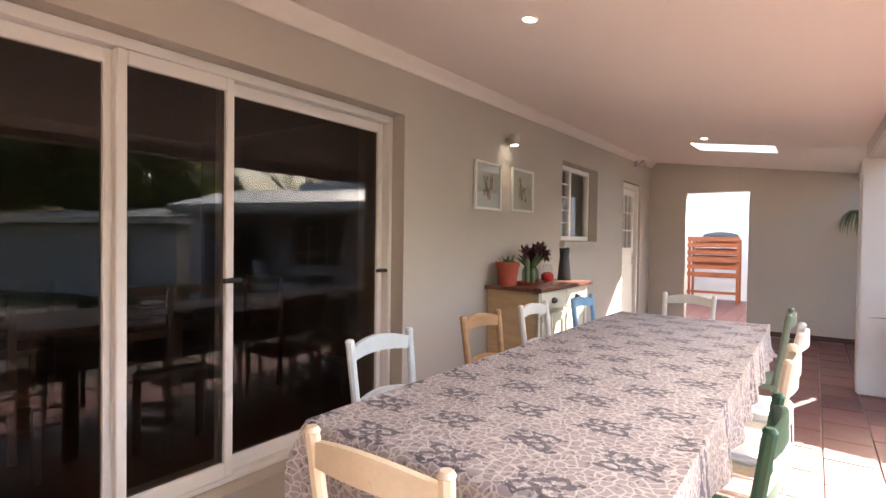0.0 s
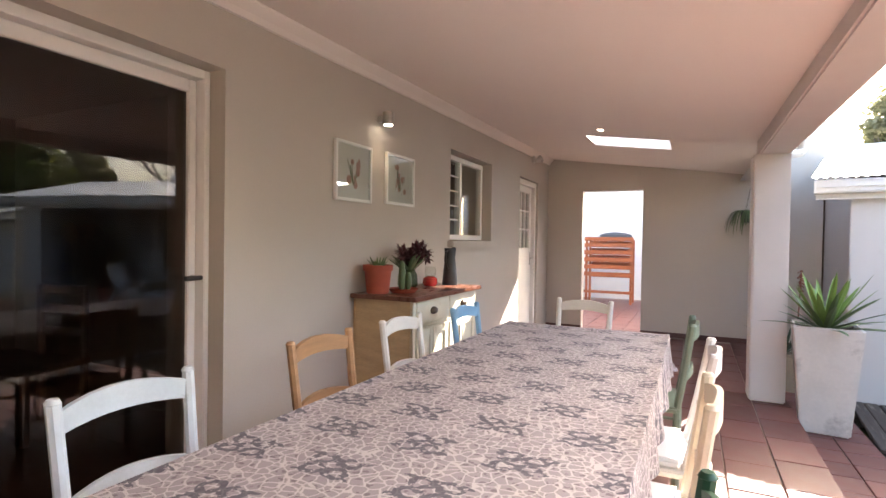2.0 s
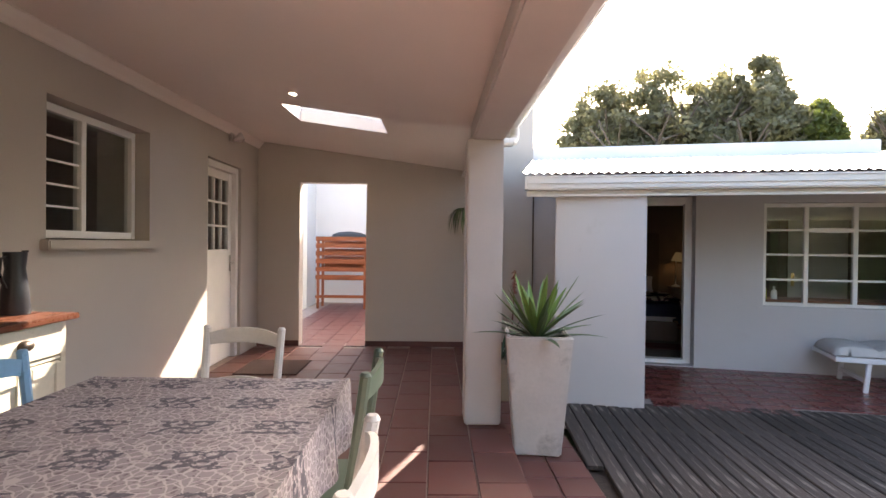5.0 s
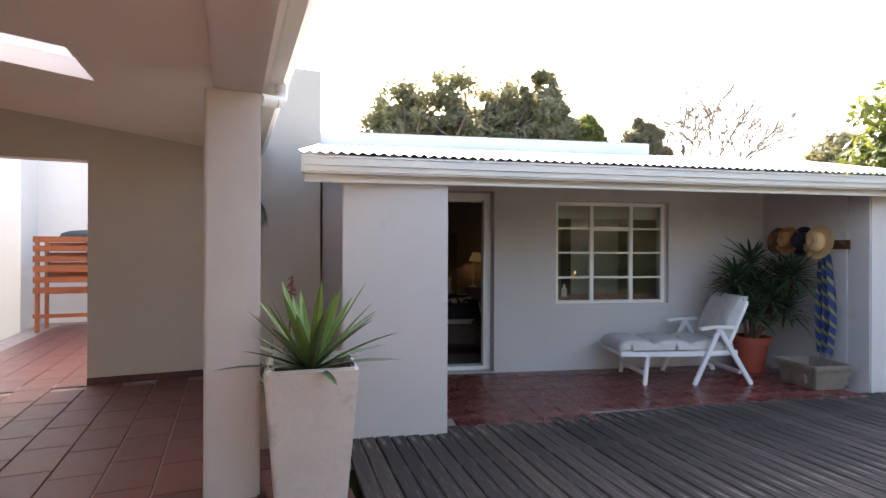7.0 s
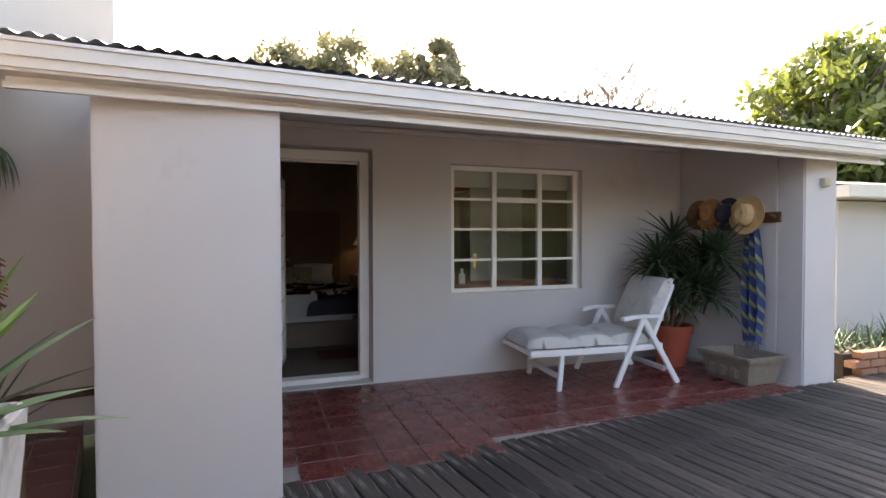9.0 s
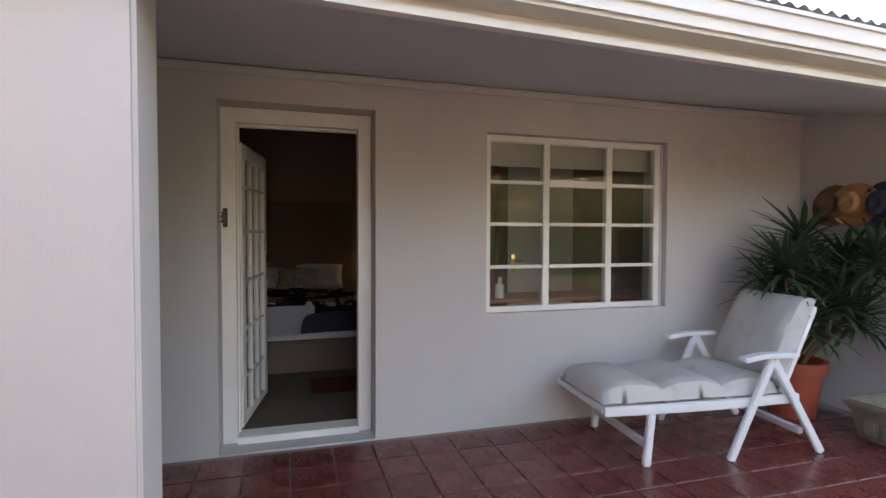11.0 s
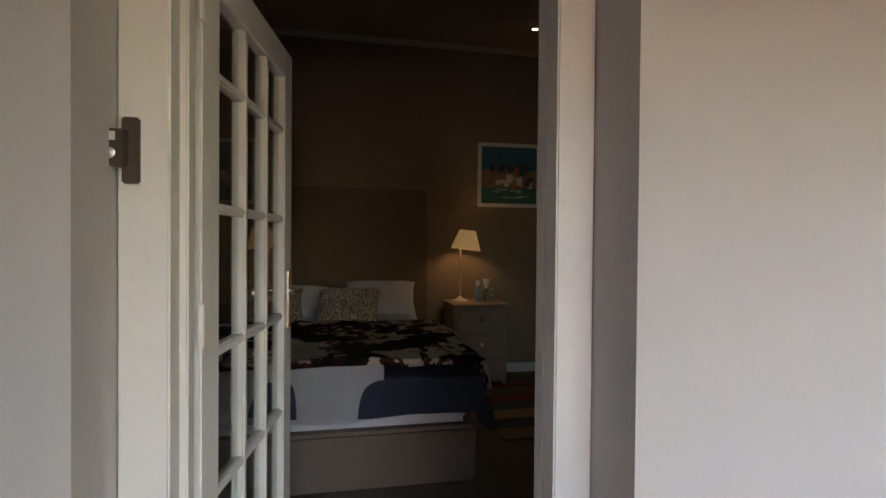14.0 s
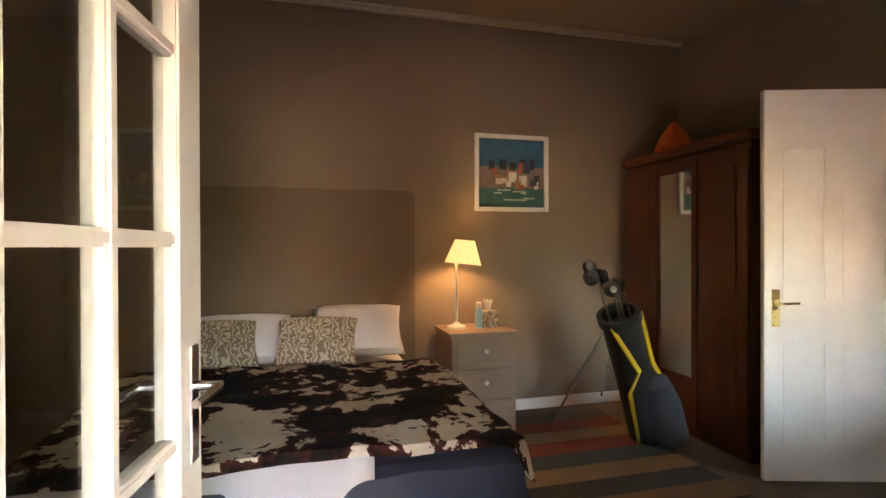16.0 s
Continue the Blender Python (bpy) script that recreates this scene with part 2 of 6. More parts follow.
for p0, p1, q0, q1 in ((0, 2.84, -9, -4), (0, 2.84, -4, 2.70), (0, 2.84, 3.33, 5.2), (0, 1.03, 2.70, 3.33), (1.84, 2.84, 2.70, 3.33)):
    c = [(p0, q0), (p1, q0), (p1, q1), (p0, q1)]
    lo = [bm.verts.new((p, q, ceil_z(p, q))) for p, q in c]
    hi = [bm.verts.new((p, q, ceil_z(p, q) + 0.12)) for p, q in c]
    bm.faces.new(lo[::-1]), bm.faces.new(hi)
    for k in range(4):
        bm.faces.new((lo[k], lo[(k + 1) % 4], hi[(k + 1) % 4], hi[k]))
solid("ceiling_veranda", bm, CEIL, HOUSE, "pinkish cream sloping veranda ceiling", "ceiling")
bm = bmesh.new()
vs = [bm.verts.new((p, q, ceil_z(p, q) + 0.13)) for p, q in ((1.0, 2.67), (1.87, 2.67), (1.87, 3.36), (1.0, 3.36))]
bm.faces.new(vs)
bmesh.ops.solidify(bm, geom=bm.faces[:], thickness=0.006)
solid("skylight", bm, glass_mat("frosted_skylight", (0.9, 0.92, 0.95), 0.3), HOUSE, "translucent roof light in the veranda ceiling", "skylight").visible_shadow = False
bm = bmesh.new()
for q0, q1 in ((-9.0, -4.0), (-4.0, 5.198)):
    profile = ((0.002, -0.095), (0.018, -0.09), (0.035, -0.06), (0.062, -0.028), (0.075, -0.012), (0.075, 0.0), (0.002, 0.01))
    ends = [[bm.verts.new((p, q, ceil_z(0, q) - 0.13 * p + d)) for p, d in profile] for q in (q0, q1)]
    for k in range(7):
        bm.faces.new((ends[0][k], ends[0][(k + 1) % 7], ends[1][(k + 1) % 7], ends[1][k]))
    bm.faces.new(ends[0][::-1]), bm.faces.new(ends[1])
solid("cornice_veranda", bm, CEIL, HOUSE, "moulded cornice between house wall and ceiling", "cornice")
bm = bmesh.new()
bm_box(bm, 2.565, 2.80, -9, 2.50, 2.11, 2.33)
solid("beam", bm, BEAMC, HOUSE, "painted beam along the veranda edge", "beam", bevel=0.012)


def pillar(q):
    bm = bmesh.new()
    bm_box(bm, 2.525, 2.795, q, q + 0.27, 0.0, 2.115)
    return solid("pillar", bm, BEAMC, HOUSE, "square plastered veranda pillar", "pillar", bevel=0.012)


pillar(2.27)
pillar(-5.2)
# fascia and gutter of the veranda roof
gut = thing("gutter_veranda", HOUSE, "white fascia board and box gutter along the veranda roof", "gutter", kind="structure")
box_part("fascia", (2.852, 2.872, -9, 5.18, 2.235, 2.385), TRIM, gut)
for p0, p1 in ((2.842, 2.851), (2.802, 2.838)):
    box_part("soffit_board", (p0, p1, -9, 5.18, 2.222, 2.234), TRIM, gut, bevel=0.002)
box_part("soffit", (2.62, 2.798, 2.545, 5.18, 2.205, 2.217), TRIM, gut)
bm = bmesh.new()
outline = ((2.874, 2.26), (2.93, 2.262), (2.965, 2.29), (2.972, 2.325), (2.992, 2.345), (2.992, 2.372), (2.984, 2.372), (2.984, 2.35), (2.964, 2.33), (2.957, 2.296), (2.925, 2.272), (2.874, 2.27))
ends = [[bm.verts.new((p, q, z)) for p, z in outline] for q in (-9, 5.17)]
for k in range(len(outline)):
    bm.faces.new((ends[0][k], ends[0][(k + 1) % 12], ends[1][(k + 1) % 12], ends[1][k]))
bm.faces.new(ends[0][::-1]), bm.faces.new(ends[1])
part("trough", bm, TRIM, gut)
bm = bmesh.new()
bends = ((2.925, 2.62, 2.27), (2.925, 2.62, 2.20), (2.915, 2.60, 2.165), (2.88, 2.56, 2.145), (2.80, 2.50, 2.135))
for a, b in zip(bends, bends[1:]):
    bm_rod(bm, a, b, 0.036, seg=14)
part("downpipe_elbow", bm, WHITE, gut, "white plastic downpipe elbow", smooth=True)
bm = bmesh.new()
for p0, p1, q0, q1 in ((-0.42, 2.96, -9, 2.6), (-0.42, 2.96, 3.43, 5.19), (-0.42, 0.92, 2.6, 3.43), (1.95, 2.96, 2.6, 3.43)):
    v4 = [bm.verts.new((p, q, 2.80 - 0.138 * p + 0.02)) for p, q in ((p0, q0), (p1, q0), (p1, q1), (p0, q1))]
    bm.faces.new(v4)
bmesh.ops.solidify(bm, geom=bm.faces[:], thickness=0.02)
solid("roof_veranda", bm, SHEET, HOUSE, "sheet metal lean-to roof over the veranda", "roof")

# floors
bm = bmesh.new()
bm_box(bm, -0.36, 2.822, -9.0, 10.3, -0.25, -0.012)
floor_v = solid("floor_veranda", bm, GROUT, HOUSE, "red quarry tiles laid on the veranda", "floor")
bm = bmesh.new()
bm_box(bm, 2.83, 3.33, -9, 5.2, -0.4, LOW - 0.012)
floor_low = solid("floor_lower_step", bm, GROUT, HOUSE, "row of red tiles one step below the veranda", "floor")
bm = bmesh.new()
bm_box(bm, -0.8, 4.46, 0.0, 2.2, -0.4, LOW - 0.012)
floor_c = solid("floor_porch", bm, GROUT, COTTAGE, "worn red tile floor of the cottage porch", "floor")
bm = bmesh.new()
bmesh.ops.create_grid(bm, x_segments=40, y_segments=40, size=400)
solid("ground", bm, LAWN, pose(0, 0, -0.42), "dry lawn ground around the houses", "ground")

# ---- the cottage ----
DOOR = (-0.06, 0.885)
wall("wall_cottage_front", COTTAGE, -1.1, 4.46, 1.92, 2.2, -0.4, 2.45, STUCCO_C, "pale plastered cottage wall with a door and a window",
     holes=[(-0.06, 0.885, LOW, 1.98), (1.65, 3.13, 0.60, 1.885)])


def sloped_wall(name, u0, u1, v0, v1, z0, z1, label):
    """A cross wall whose top rises from z0 at v0 to z1 at v1."""
    bm = bmesh.new()
    c8 = [bm.verts.new((u, v, z)) for u in (u0, u1) for v, z in ((v0, -0.4), (v1, -0.4), (v1, z1), (v0, z0))]
    bm.faces.new(c8[3::-1]), bm.faces.new(c8[4:])
    for k in range(4):
        bm.faces.new((c8[k], c8[(k + 1) % 4], c8[4 + (k + 1) % 4], c8[4 + k]))
    return solid(name, bm, STUCCO_C, COTTAGE, label, "wall")


sloped_wall("wall_cottage_side", 4.46, 4.66, 0.755, 2.2, 2.08, 2.43, "pale plastered end wall of the porch")
sloped_wall("wall_porch_left", -0.82, -0.66, 0.22, 1.92, 2.0, 2.37, "pale plastered wall at the porch's closed end")
bm = bmesh.new()
bm_box(bm, -0.82, 0.0, 0.0, 0.22, -0.4, 1.86)
solid("pier", bm, STUCCO_C, COTTAGE, "broad pale plastered pier at the porch's end", "pier", bevel=0.012)
bm = bmesh.new()
bm_box(bm, 4.47, 4.89, 0.5, 0.755, -0.4, 1.9)
solid("pillar_porch", bm, STUCCO_C, COTTAGE, "square pale plastered porch pillar", "pillar", bevel=0.012)
EAVE = [(-1.09, -0.16), (5.35, 0.36)]


def eave_at(u, d=0.0):
    return EAVE[0][1] + (u - EAVE[0][0]) * (EAVE[1][1] - EAVE[0][1]) / (EAVE[1][0] - EAVE[0][0]) + d


def eave_bar(bm, d0, d1, z0, z1, u0=-1.09, u1=5.35, rise=0.05):
    pts = [bm.verts.new((u, eave_at(u, d), z + (rise if u > 1 else 0))) for u in (u0, u1) for d, z in ((d0, z0), (d1, z0), (d1, z1), (d0, z1))]
    for k in range(4):
        bm.faces.new((pts[k], pts[(k + 1) % 4], pts[4 + (k + 1) % 4], pts[4 + k]))
    bm.faces.new(pts[3::-1]), bm.faces.new(pts[4:])


gc = thing("gutter_cottage", COTTAGE, "cream fascia board and moulded gutter along the cottage eave", "gutter", kind="structure")
bm = bmesh.new()
eave_bar(bm, 0.06, 0.09, 1.80, 1.96)
part("fascia", bm, TRIM, gc)
bm = bmesh.new()
eave_bar(bm, 0.03, 0.058, 1.79, 1.815)
part("fascia_bead", bm, TRIM, gc)
bm = bmesh.new()
eave_bar(bm, -0.035, 0.058, 1.845, 1.858)
eave_bar(bm, -0.05, -0.035, 1.858, 1.90)
eave_bar(bm, -0.065, -0.05, 1.90, 1.965)
eave_bar(bm, -0.075, -0.05, 1.955, 1.97)
part("trough", bm, TRIM, gc)
bm = bmesh.new()
for u in (-1.09, 5.35):
    r = bm_box(bm, u - 0.012, u + 0.012, eave_at(u, -0.07), eave_at(u, 0.058), 1.845 + (0.05 if u > 0 else 0), 1.968 + (0.05 if u > 0 else 0))
part("gutter_end", bm, TRIM, gc)
# corrugated roof
bm = bmesh.new()
N = 470
rows = []
for k in range(N + 1):
    u = -1.12 + 6.5 * k / N
    wob = 0.009 * math.sin(2 * math.pi * u / 0.076)
    front = bm.verts.new((u, eave_at(u, -0.06), 1.995 + 0.05 * (u + 1.1) / 6.4 + wob))
    back = bm.verts.new((u, 2.2, 2.52 + wob))
    rows.append((front, back))
for a, b in zip(rows, rows[1:]):
    bm.faces.new((a[0], b[0], b[1], a[1]))
solid("roof_cottage", bm, SHEET, COTTAGE, "bright corrugated metal roof over the cottage porch", "roof", smooth=True)
bm = bmesh.new()
bm_box(bm, -1.31, 2.9, 1.98, 2.2, 2.3, 2.63)
solid("parapet", bm, WHITEWALL, COTTAGE, "low white parapet along the cottage roof", "parapet", bevel=0.01)
bm = bmesh.new()
lo = [bm.verts.new(c) for c in ((-0.82, 0.05, 1.862), (4.9, 0.45, 1.90), (4.9, 1.92, 2.19), (-0.82, 1.92, 2.19))]
hi = [bm.verts.new(v.co + Vector((0, 0, 0.03))) for v in lo]
bm.faces.new(lo[::-1]), bm.faces.new(hi)
for k in range(4):
    bm.faces.new((lo[k], lo[(k + 1) % 4], hi[(k + 1) % 4], hi[k]))
solid("ceiling_porch", bm, CEIL_C, COTTAGE, "grey painted sloping porch ceiling", "ceiling")
bm = bmesh.new()
bm_box(bm, -0.82, 4.458, 1.875, 1.918, 2.13, 2.175)
solid("cornice_porch", bm, CEIL_C, COTTAGE, "narrow cornice under the porch ceiling", "cornice", bevel=0.008)

# bedroom shell
def gable(name, u0, u1, label):
    bm = bmesh.new()
    c8 = [bm.verts.new((u, v, z)) for u in (u0, u1) for v, z in ((2.2, -0.4), (5.9, -0.4), (5.9, 3.03), (2.2, 2.38))]
    bm.faces.new(c8[3::-1]), bm.faces.new(c8[4:])
    for k in range(4):
        bm.faces.new((c8[k], c8[(k + 1) % 4], c8[4 + (k + 1) % 4], c8[4 + k]))
    return solid(name, bm, ROOMWALL, COTTAGE, label, "wall")


wall("wall_bedroom_back", COTTAGE, -1.3, 3.8, 5.9, 6.05, -0.4, 3.1, ROOMWALL, "taupe bedroom wall behind the bed")
gable("wall_bedroom_right", 3.62, 3.8, "taupe bedroom wall behind the wardrobe")
gable("wall_bedroom_left", -1.3, -1.15, "taupe side wall of the bedroom")
wall("wall_bedroom_lining", COTTAGE, -1.15, 3.62, 2.2, 2.215, LOW, 2.37, ROOMWALL, "taupe inner face of the bedroom's outer wall",
     holes=[(-0.06, 0.885, LOW, 1.98), (1.65, 3.13, 0.60, 1.885)])
bm = bmesh.new()
c8 = [bm.verts.new((u, v, (2.38 if v < 3 else 3.03) + dz)) for dz in (0, 0.07) for u, v in ((-1.3, 2.2), (3.8, 2.2), (3.8, 6.05), (-1.3, 6.05))]
bm.faces.new(c8[3::-1]), bm.faces.new(c8[4:])
for k in range(4):
    bm.faces.new((c8[k], c8[(k + 1) % 4], c8[4 + (k + 1) % 4], c8[4 + k]))
solid("ceiling_bedroom", bm, mat("bedroom_ceiling_paint", (0.34, 0.28, 0.22), 0.85, vary=0.03, bump=0.03), COTTAGE, "beige bedroom ceiling", "ceiling")
bm = bmesh.new()
bm_box(bm, -1.15, 3.62, 2.2, 5.9, -0.4, LOW)
solid("floor_bedroom", bm, mat("brown_carpet", (0.16, 0.12, 0.09), 0.95, vary=0.15, scale=4, grain=200, bump=0.4), COTTAGE, "plain brown carpet in the bedroom", "floor")
for nm, d in (("cornice_bedroom_back", (-1.15, 3.62, 5.82, 5.898, 2.95, 3.028)), ):
    bm = bmesh.new()
    bm_box(bm, *d)
    solid(nm, bm, mat("cornice_paint", (0.5, 0.45, 0.38), 0.7, vary=0.03), COTTAGE, "pale moulded bedroom cornice", "cornice", bevel=0.02)
bm = bmesh.new()
bm_box(bm, -1.15, 3.62, 5.885, 5.898, LOW, LOW + 0.09)
solid("baseboard", bm, WHITE, COTTAGE, "white painted skirting board in the bedroom", "baseboard", bevel=0.004)
bm = bmesh.new()
for a, b in ((0.0, 0.54), (1.4, 3.5)):
    bm_box(bm, a, b, 5.188, 5.198, 0.0, 0.07)
solid("skirting_veranda", bm, SKIRT, HOUSE, "dark red tile skirting on the end wall", "skirting")

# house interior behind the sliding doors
# wall and ceiling colour darkened so the room behind the glass looks unlit
DARKWALL = mat("room_paint_darkened", (0.30, 0.25, 0.21), 0.8, vary=0.05)
DARKWOOD = mat("dark_stained_wood", (0.10, 0.045, 0.025), 0.4, vary=0.3, scale=5, grain=40, stretch=(1, 8, 1))
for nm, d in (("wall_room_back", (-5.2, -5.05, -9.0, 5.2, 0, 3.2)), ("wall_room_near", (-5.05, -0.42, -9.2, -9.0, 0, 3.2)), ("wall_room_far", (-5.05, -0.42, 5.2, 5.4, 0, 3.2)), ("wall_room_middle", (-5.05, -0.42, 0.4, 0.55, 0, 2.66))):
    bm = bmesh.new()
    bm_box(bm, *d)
    solid(nm, bm, DARKWALL, HOUSE, "plain inner wall of the house, darkened to look unlit", "wall")
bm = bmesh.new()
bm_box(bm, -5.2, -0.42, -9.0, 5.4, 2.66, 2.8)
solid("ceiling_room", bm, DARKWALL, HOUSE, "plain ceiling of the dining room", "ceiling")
bm = bmesh.new()
bm_box(bm, -5.05, -0.36, -9.0, 5.2, -0.2, 0.0)
solid("floor_room", bm, mat("brown_room_floor", (0.14, 0.07, 0.05), 0.35, vary=0.2), HOUSE, "brown polished floor of the dining room", "floor")
bm = bmesh.new()
bm_box(bm, -5.2, 0.0, -9.2, 5.4, 3.2, 3.3)
solid("roof_house", bm, SHEET, HOUSE, "flat roof over the main house", "roof")


def sliding_door(q0, q1, p, handle_at):
    base = 0.17
    d = thing("sliding_door", HOUSE @ pose(p, 0, 0), "dark tinted glass sliding door in a white aluminium frame", "sliding door", "sliding doors", "structure")
    for a in (q0, q1 - 0.042):
        box_part("stile", (-0.022, 0.022, a, a + 0.042, base, 2.10), ALU, d)
    box_part("bottom_rail", (-0.022, 0.022, q0 + 0.043, q1 - 0.043, base, base + 0.07), ALU, d)
    box_part("top_rail", (-0.022, 0.022, q0 + 0.043, q1 - 0.043, 2.04, 2.10), ALU, d)
    pane = box_part("pane", (-0.003, 0.003, q0 + 0.044, q1 - 0.044, base + 0.071, 2.039), GLASS_T, d, bevel=0)
    pane.visible_shadow = False
    bm = bmesh.new()
    bm_rod(bm, (0.02, handle_at, 1.13), (0.065, handle_at, 1.13), 0.012)
    bm_rod(bm, (0.06, handle_at - 0.06, 1.13), (0.06, handle_at + 0.03, 1.13), 0.012)
    part("handle", bm, BLACK, d, "black lever handle", smooth=True)


sliding_door(-2.26, -1.095, -0.18, -1.12)
sliding_door(-2.74, -2.215, -0.13, -2.23)
sliding_door(-4.4, -2.725, -0.18, -4.3)
sliding_door(-6.15, -4.38, -0.13, -4.45)
df = thing("sliding_door_frame", HOUSE, "white aluminium frame and track of the sliding doors", "door frame", kind="structure")
box_part("jamb", (-0.22, -0.10, -1.092, -1.063, 0.143, 2.147), ALU, df)
box_part("head", (-0.22, -0.10, -6.197, -1.094, 2.102, 2.147), ALU, df)
box_part("track", (-0.22, -0.10, -6.197, -1.094, 0.143, 0.168), ALU, df)

# dining furniture seen dimly through the glass
def dark_chair(p, q, turn):
    c = thing("dining_chair", HOUSE @ pose(p, q, 0, 0, 0, turn), "dark wooden dining chair with a high slatted back", "chair", "dining chairs indoors")
    for a in (-0.2, 0.2):
        box_part("leg", (a - 0.02, a + 0.02, 0.18, 0.22, 0, 0.44), DARKWOOD, c)
        box_part("back_post", (a - 0.02, a + 0.02, -0.22, -0.18, 0, 0.98), DARKWOOD, c)
    box_part("seat", (-0.23, 0.23, -0.23, 0.23, 0.44, 0.48), DARKWOOD, c)
    for z in (0.62, 0.78, 0.92):
        box_part("back_rail", (-0.18, 0.18, -0.215, -0.19, z, z + 0.06), DARKWOOD, c)


for p, q, t in ((-1.35, -2.0, 180), (-1.35, -2.9, 180), (-1.35, -3.9, 180), (-2.75, -2.4, 0), (-2.75, -3.4, 0), (-1.9, -0.95, 100)):
    dark_chair(p, q, t + 90)
dt = thing("dining_table", HOUSE @ pose(-2.05, -2.9, 0), "dark wooden dining table inside the house", "table")
box_part("tabletop", (-0.45, 0.45, -1.3, 1.3, 0.71, 0.75), DARKWOOD, dt)
for a in (-0.38, 0.38):
    for b in (-1.2, 1.2):
        box_part("leg", (a - 0.035, a + 0.035, b - 0.035, b + 0.035, 0, 0.71), DARKWOOD, dt)

# kitchen window in the house wall
kw = thing("window_house", HOUSE @ pose(-0.14, 0, 0), "white steel window with burglar bars on one side", "window", kind="structure")
for d in ((-0.03, 0.03, 1.56, 1.61, 1.345, 2.19), (-0.03, 0.03, 2.60, 2.65, 1.345, 2.19), (-0.03, 0.03, 1.61, 2.60, 1.345, 1.395), (-0.03, 0.03, 1.61, 2.60, 2.14, 2.19), (-0.03, 0.03, 2.02, 2.07, 1.395, 2.14)):
    box_part("window_frame", d, WHITE, kw)
for z in (1.54, 1.68, 1.83, 1.98):
    box_part("burglar_bar", (0.002, 0.014, 1.61, 2.02, z, z + 0.014), WHITE, kw, bevel=0.002)
for a, b in ((1.612, 2.018), (2.072, 2.598)):
    box_part("pane", (-0.006, -0.001, a, b, 1.397, 2.138), GLASS, kw, bevel=0).visible_shadow = False
bm = bmesh.new()
bm_box(bm, -0.15, 0.06, 1.50, 2.74, 1.27, 1.335)
part("window_sill", bm, STUCCO, kw, bevel=0.008, m=pose(0.14, 0, 0))

# stable door at the end of the house wall
hd = thing("door_house", HOUSE @ pose(-0.10, 0, 0), "closed white wooden door with nine small panes", "door", kind="structure")
for d in ((-0.05, 0.07, 3.73, 3.80, 0, 2.19), (-0.05, 0.07, 4.54, 4.61, 0, 2.19), (-0.05, 0.07, 3.80, 4.54, 2.12, 2.19)):
    box_part("door_frame", d, WHITE, hd)
box_part("panel", (-0.02, 0.02, 3.805, 4.535, 0.01, 1.18), WHITE, hd)
for d in ((3.805, 3.90, 1.18, 2.115), (4.44, 4.535, 1.18, 2.115), (3.90, 4.44, 2.03, 2.115), (3.90, 4.44, 1.18, 1.25)):
    box_part("stile", (-0.02, 0.02, *d), WHITE, hd)
for k in (1, 2):
    box_part("glazing_bar", (-0.015, 0.018, 3.90 + 0.18 * k - 0.011, 3.90 + 0.18 * k + 0.011, 1.25, 2.03), WHITE, hd, bevel=0.003)
    box_part("glazing_bar", (-0.012, 0.015, 3.90, 4.44, 1.25 + 0.26 * k - 0.011, 1.25 + 0.26 * k + 0.011), WHITE, hd, bevel=0.003)
box_part("pane", (-0.006, -0.001, 3.90, 4.44, 1.25, 2.03), GLASS, hd, bevel=0)
bm = bmesh.new()
bm_rod(bm, (0.02, 4.49, 1.1), (0.07, 4.49, 1.1), 0.01)
bm_rod(bm, (0.065, 4.49, 1.1), (0.065, 4.40, 1.1), 0.009)
bm_box(bm, 0.02, 0.026, 4.47, 4.51, 1.0, 1.18)
part("handle", bm, STEEL, hd)

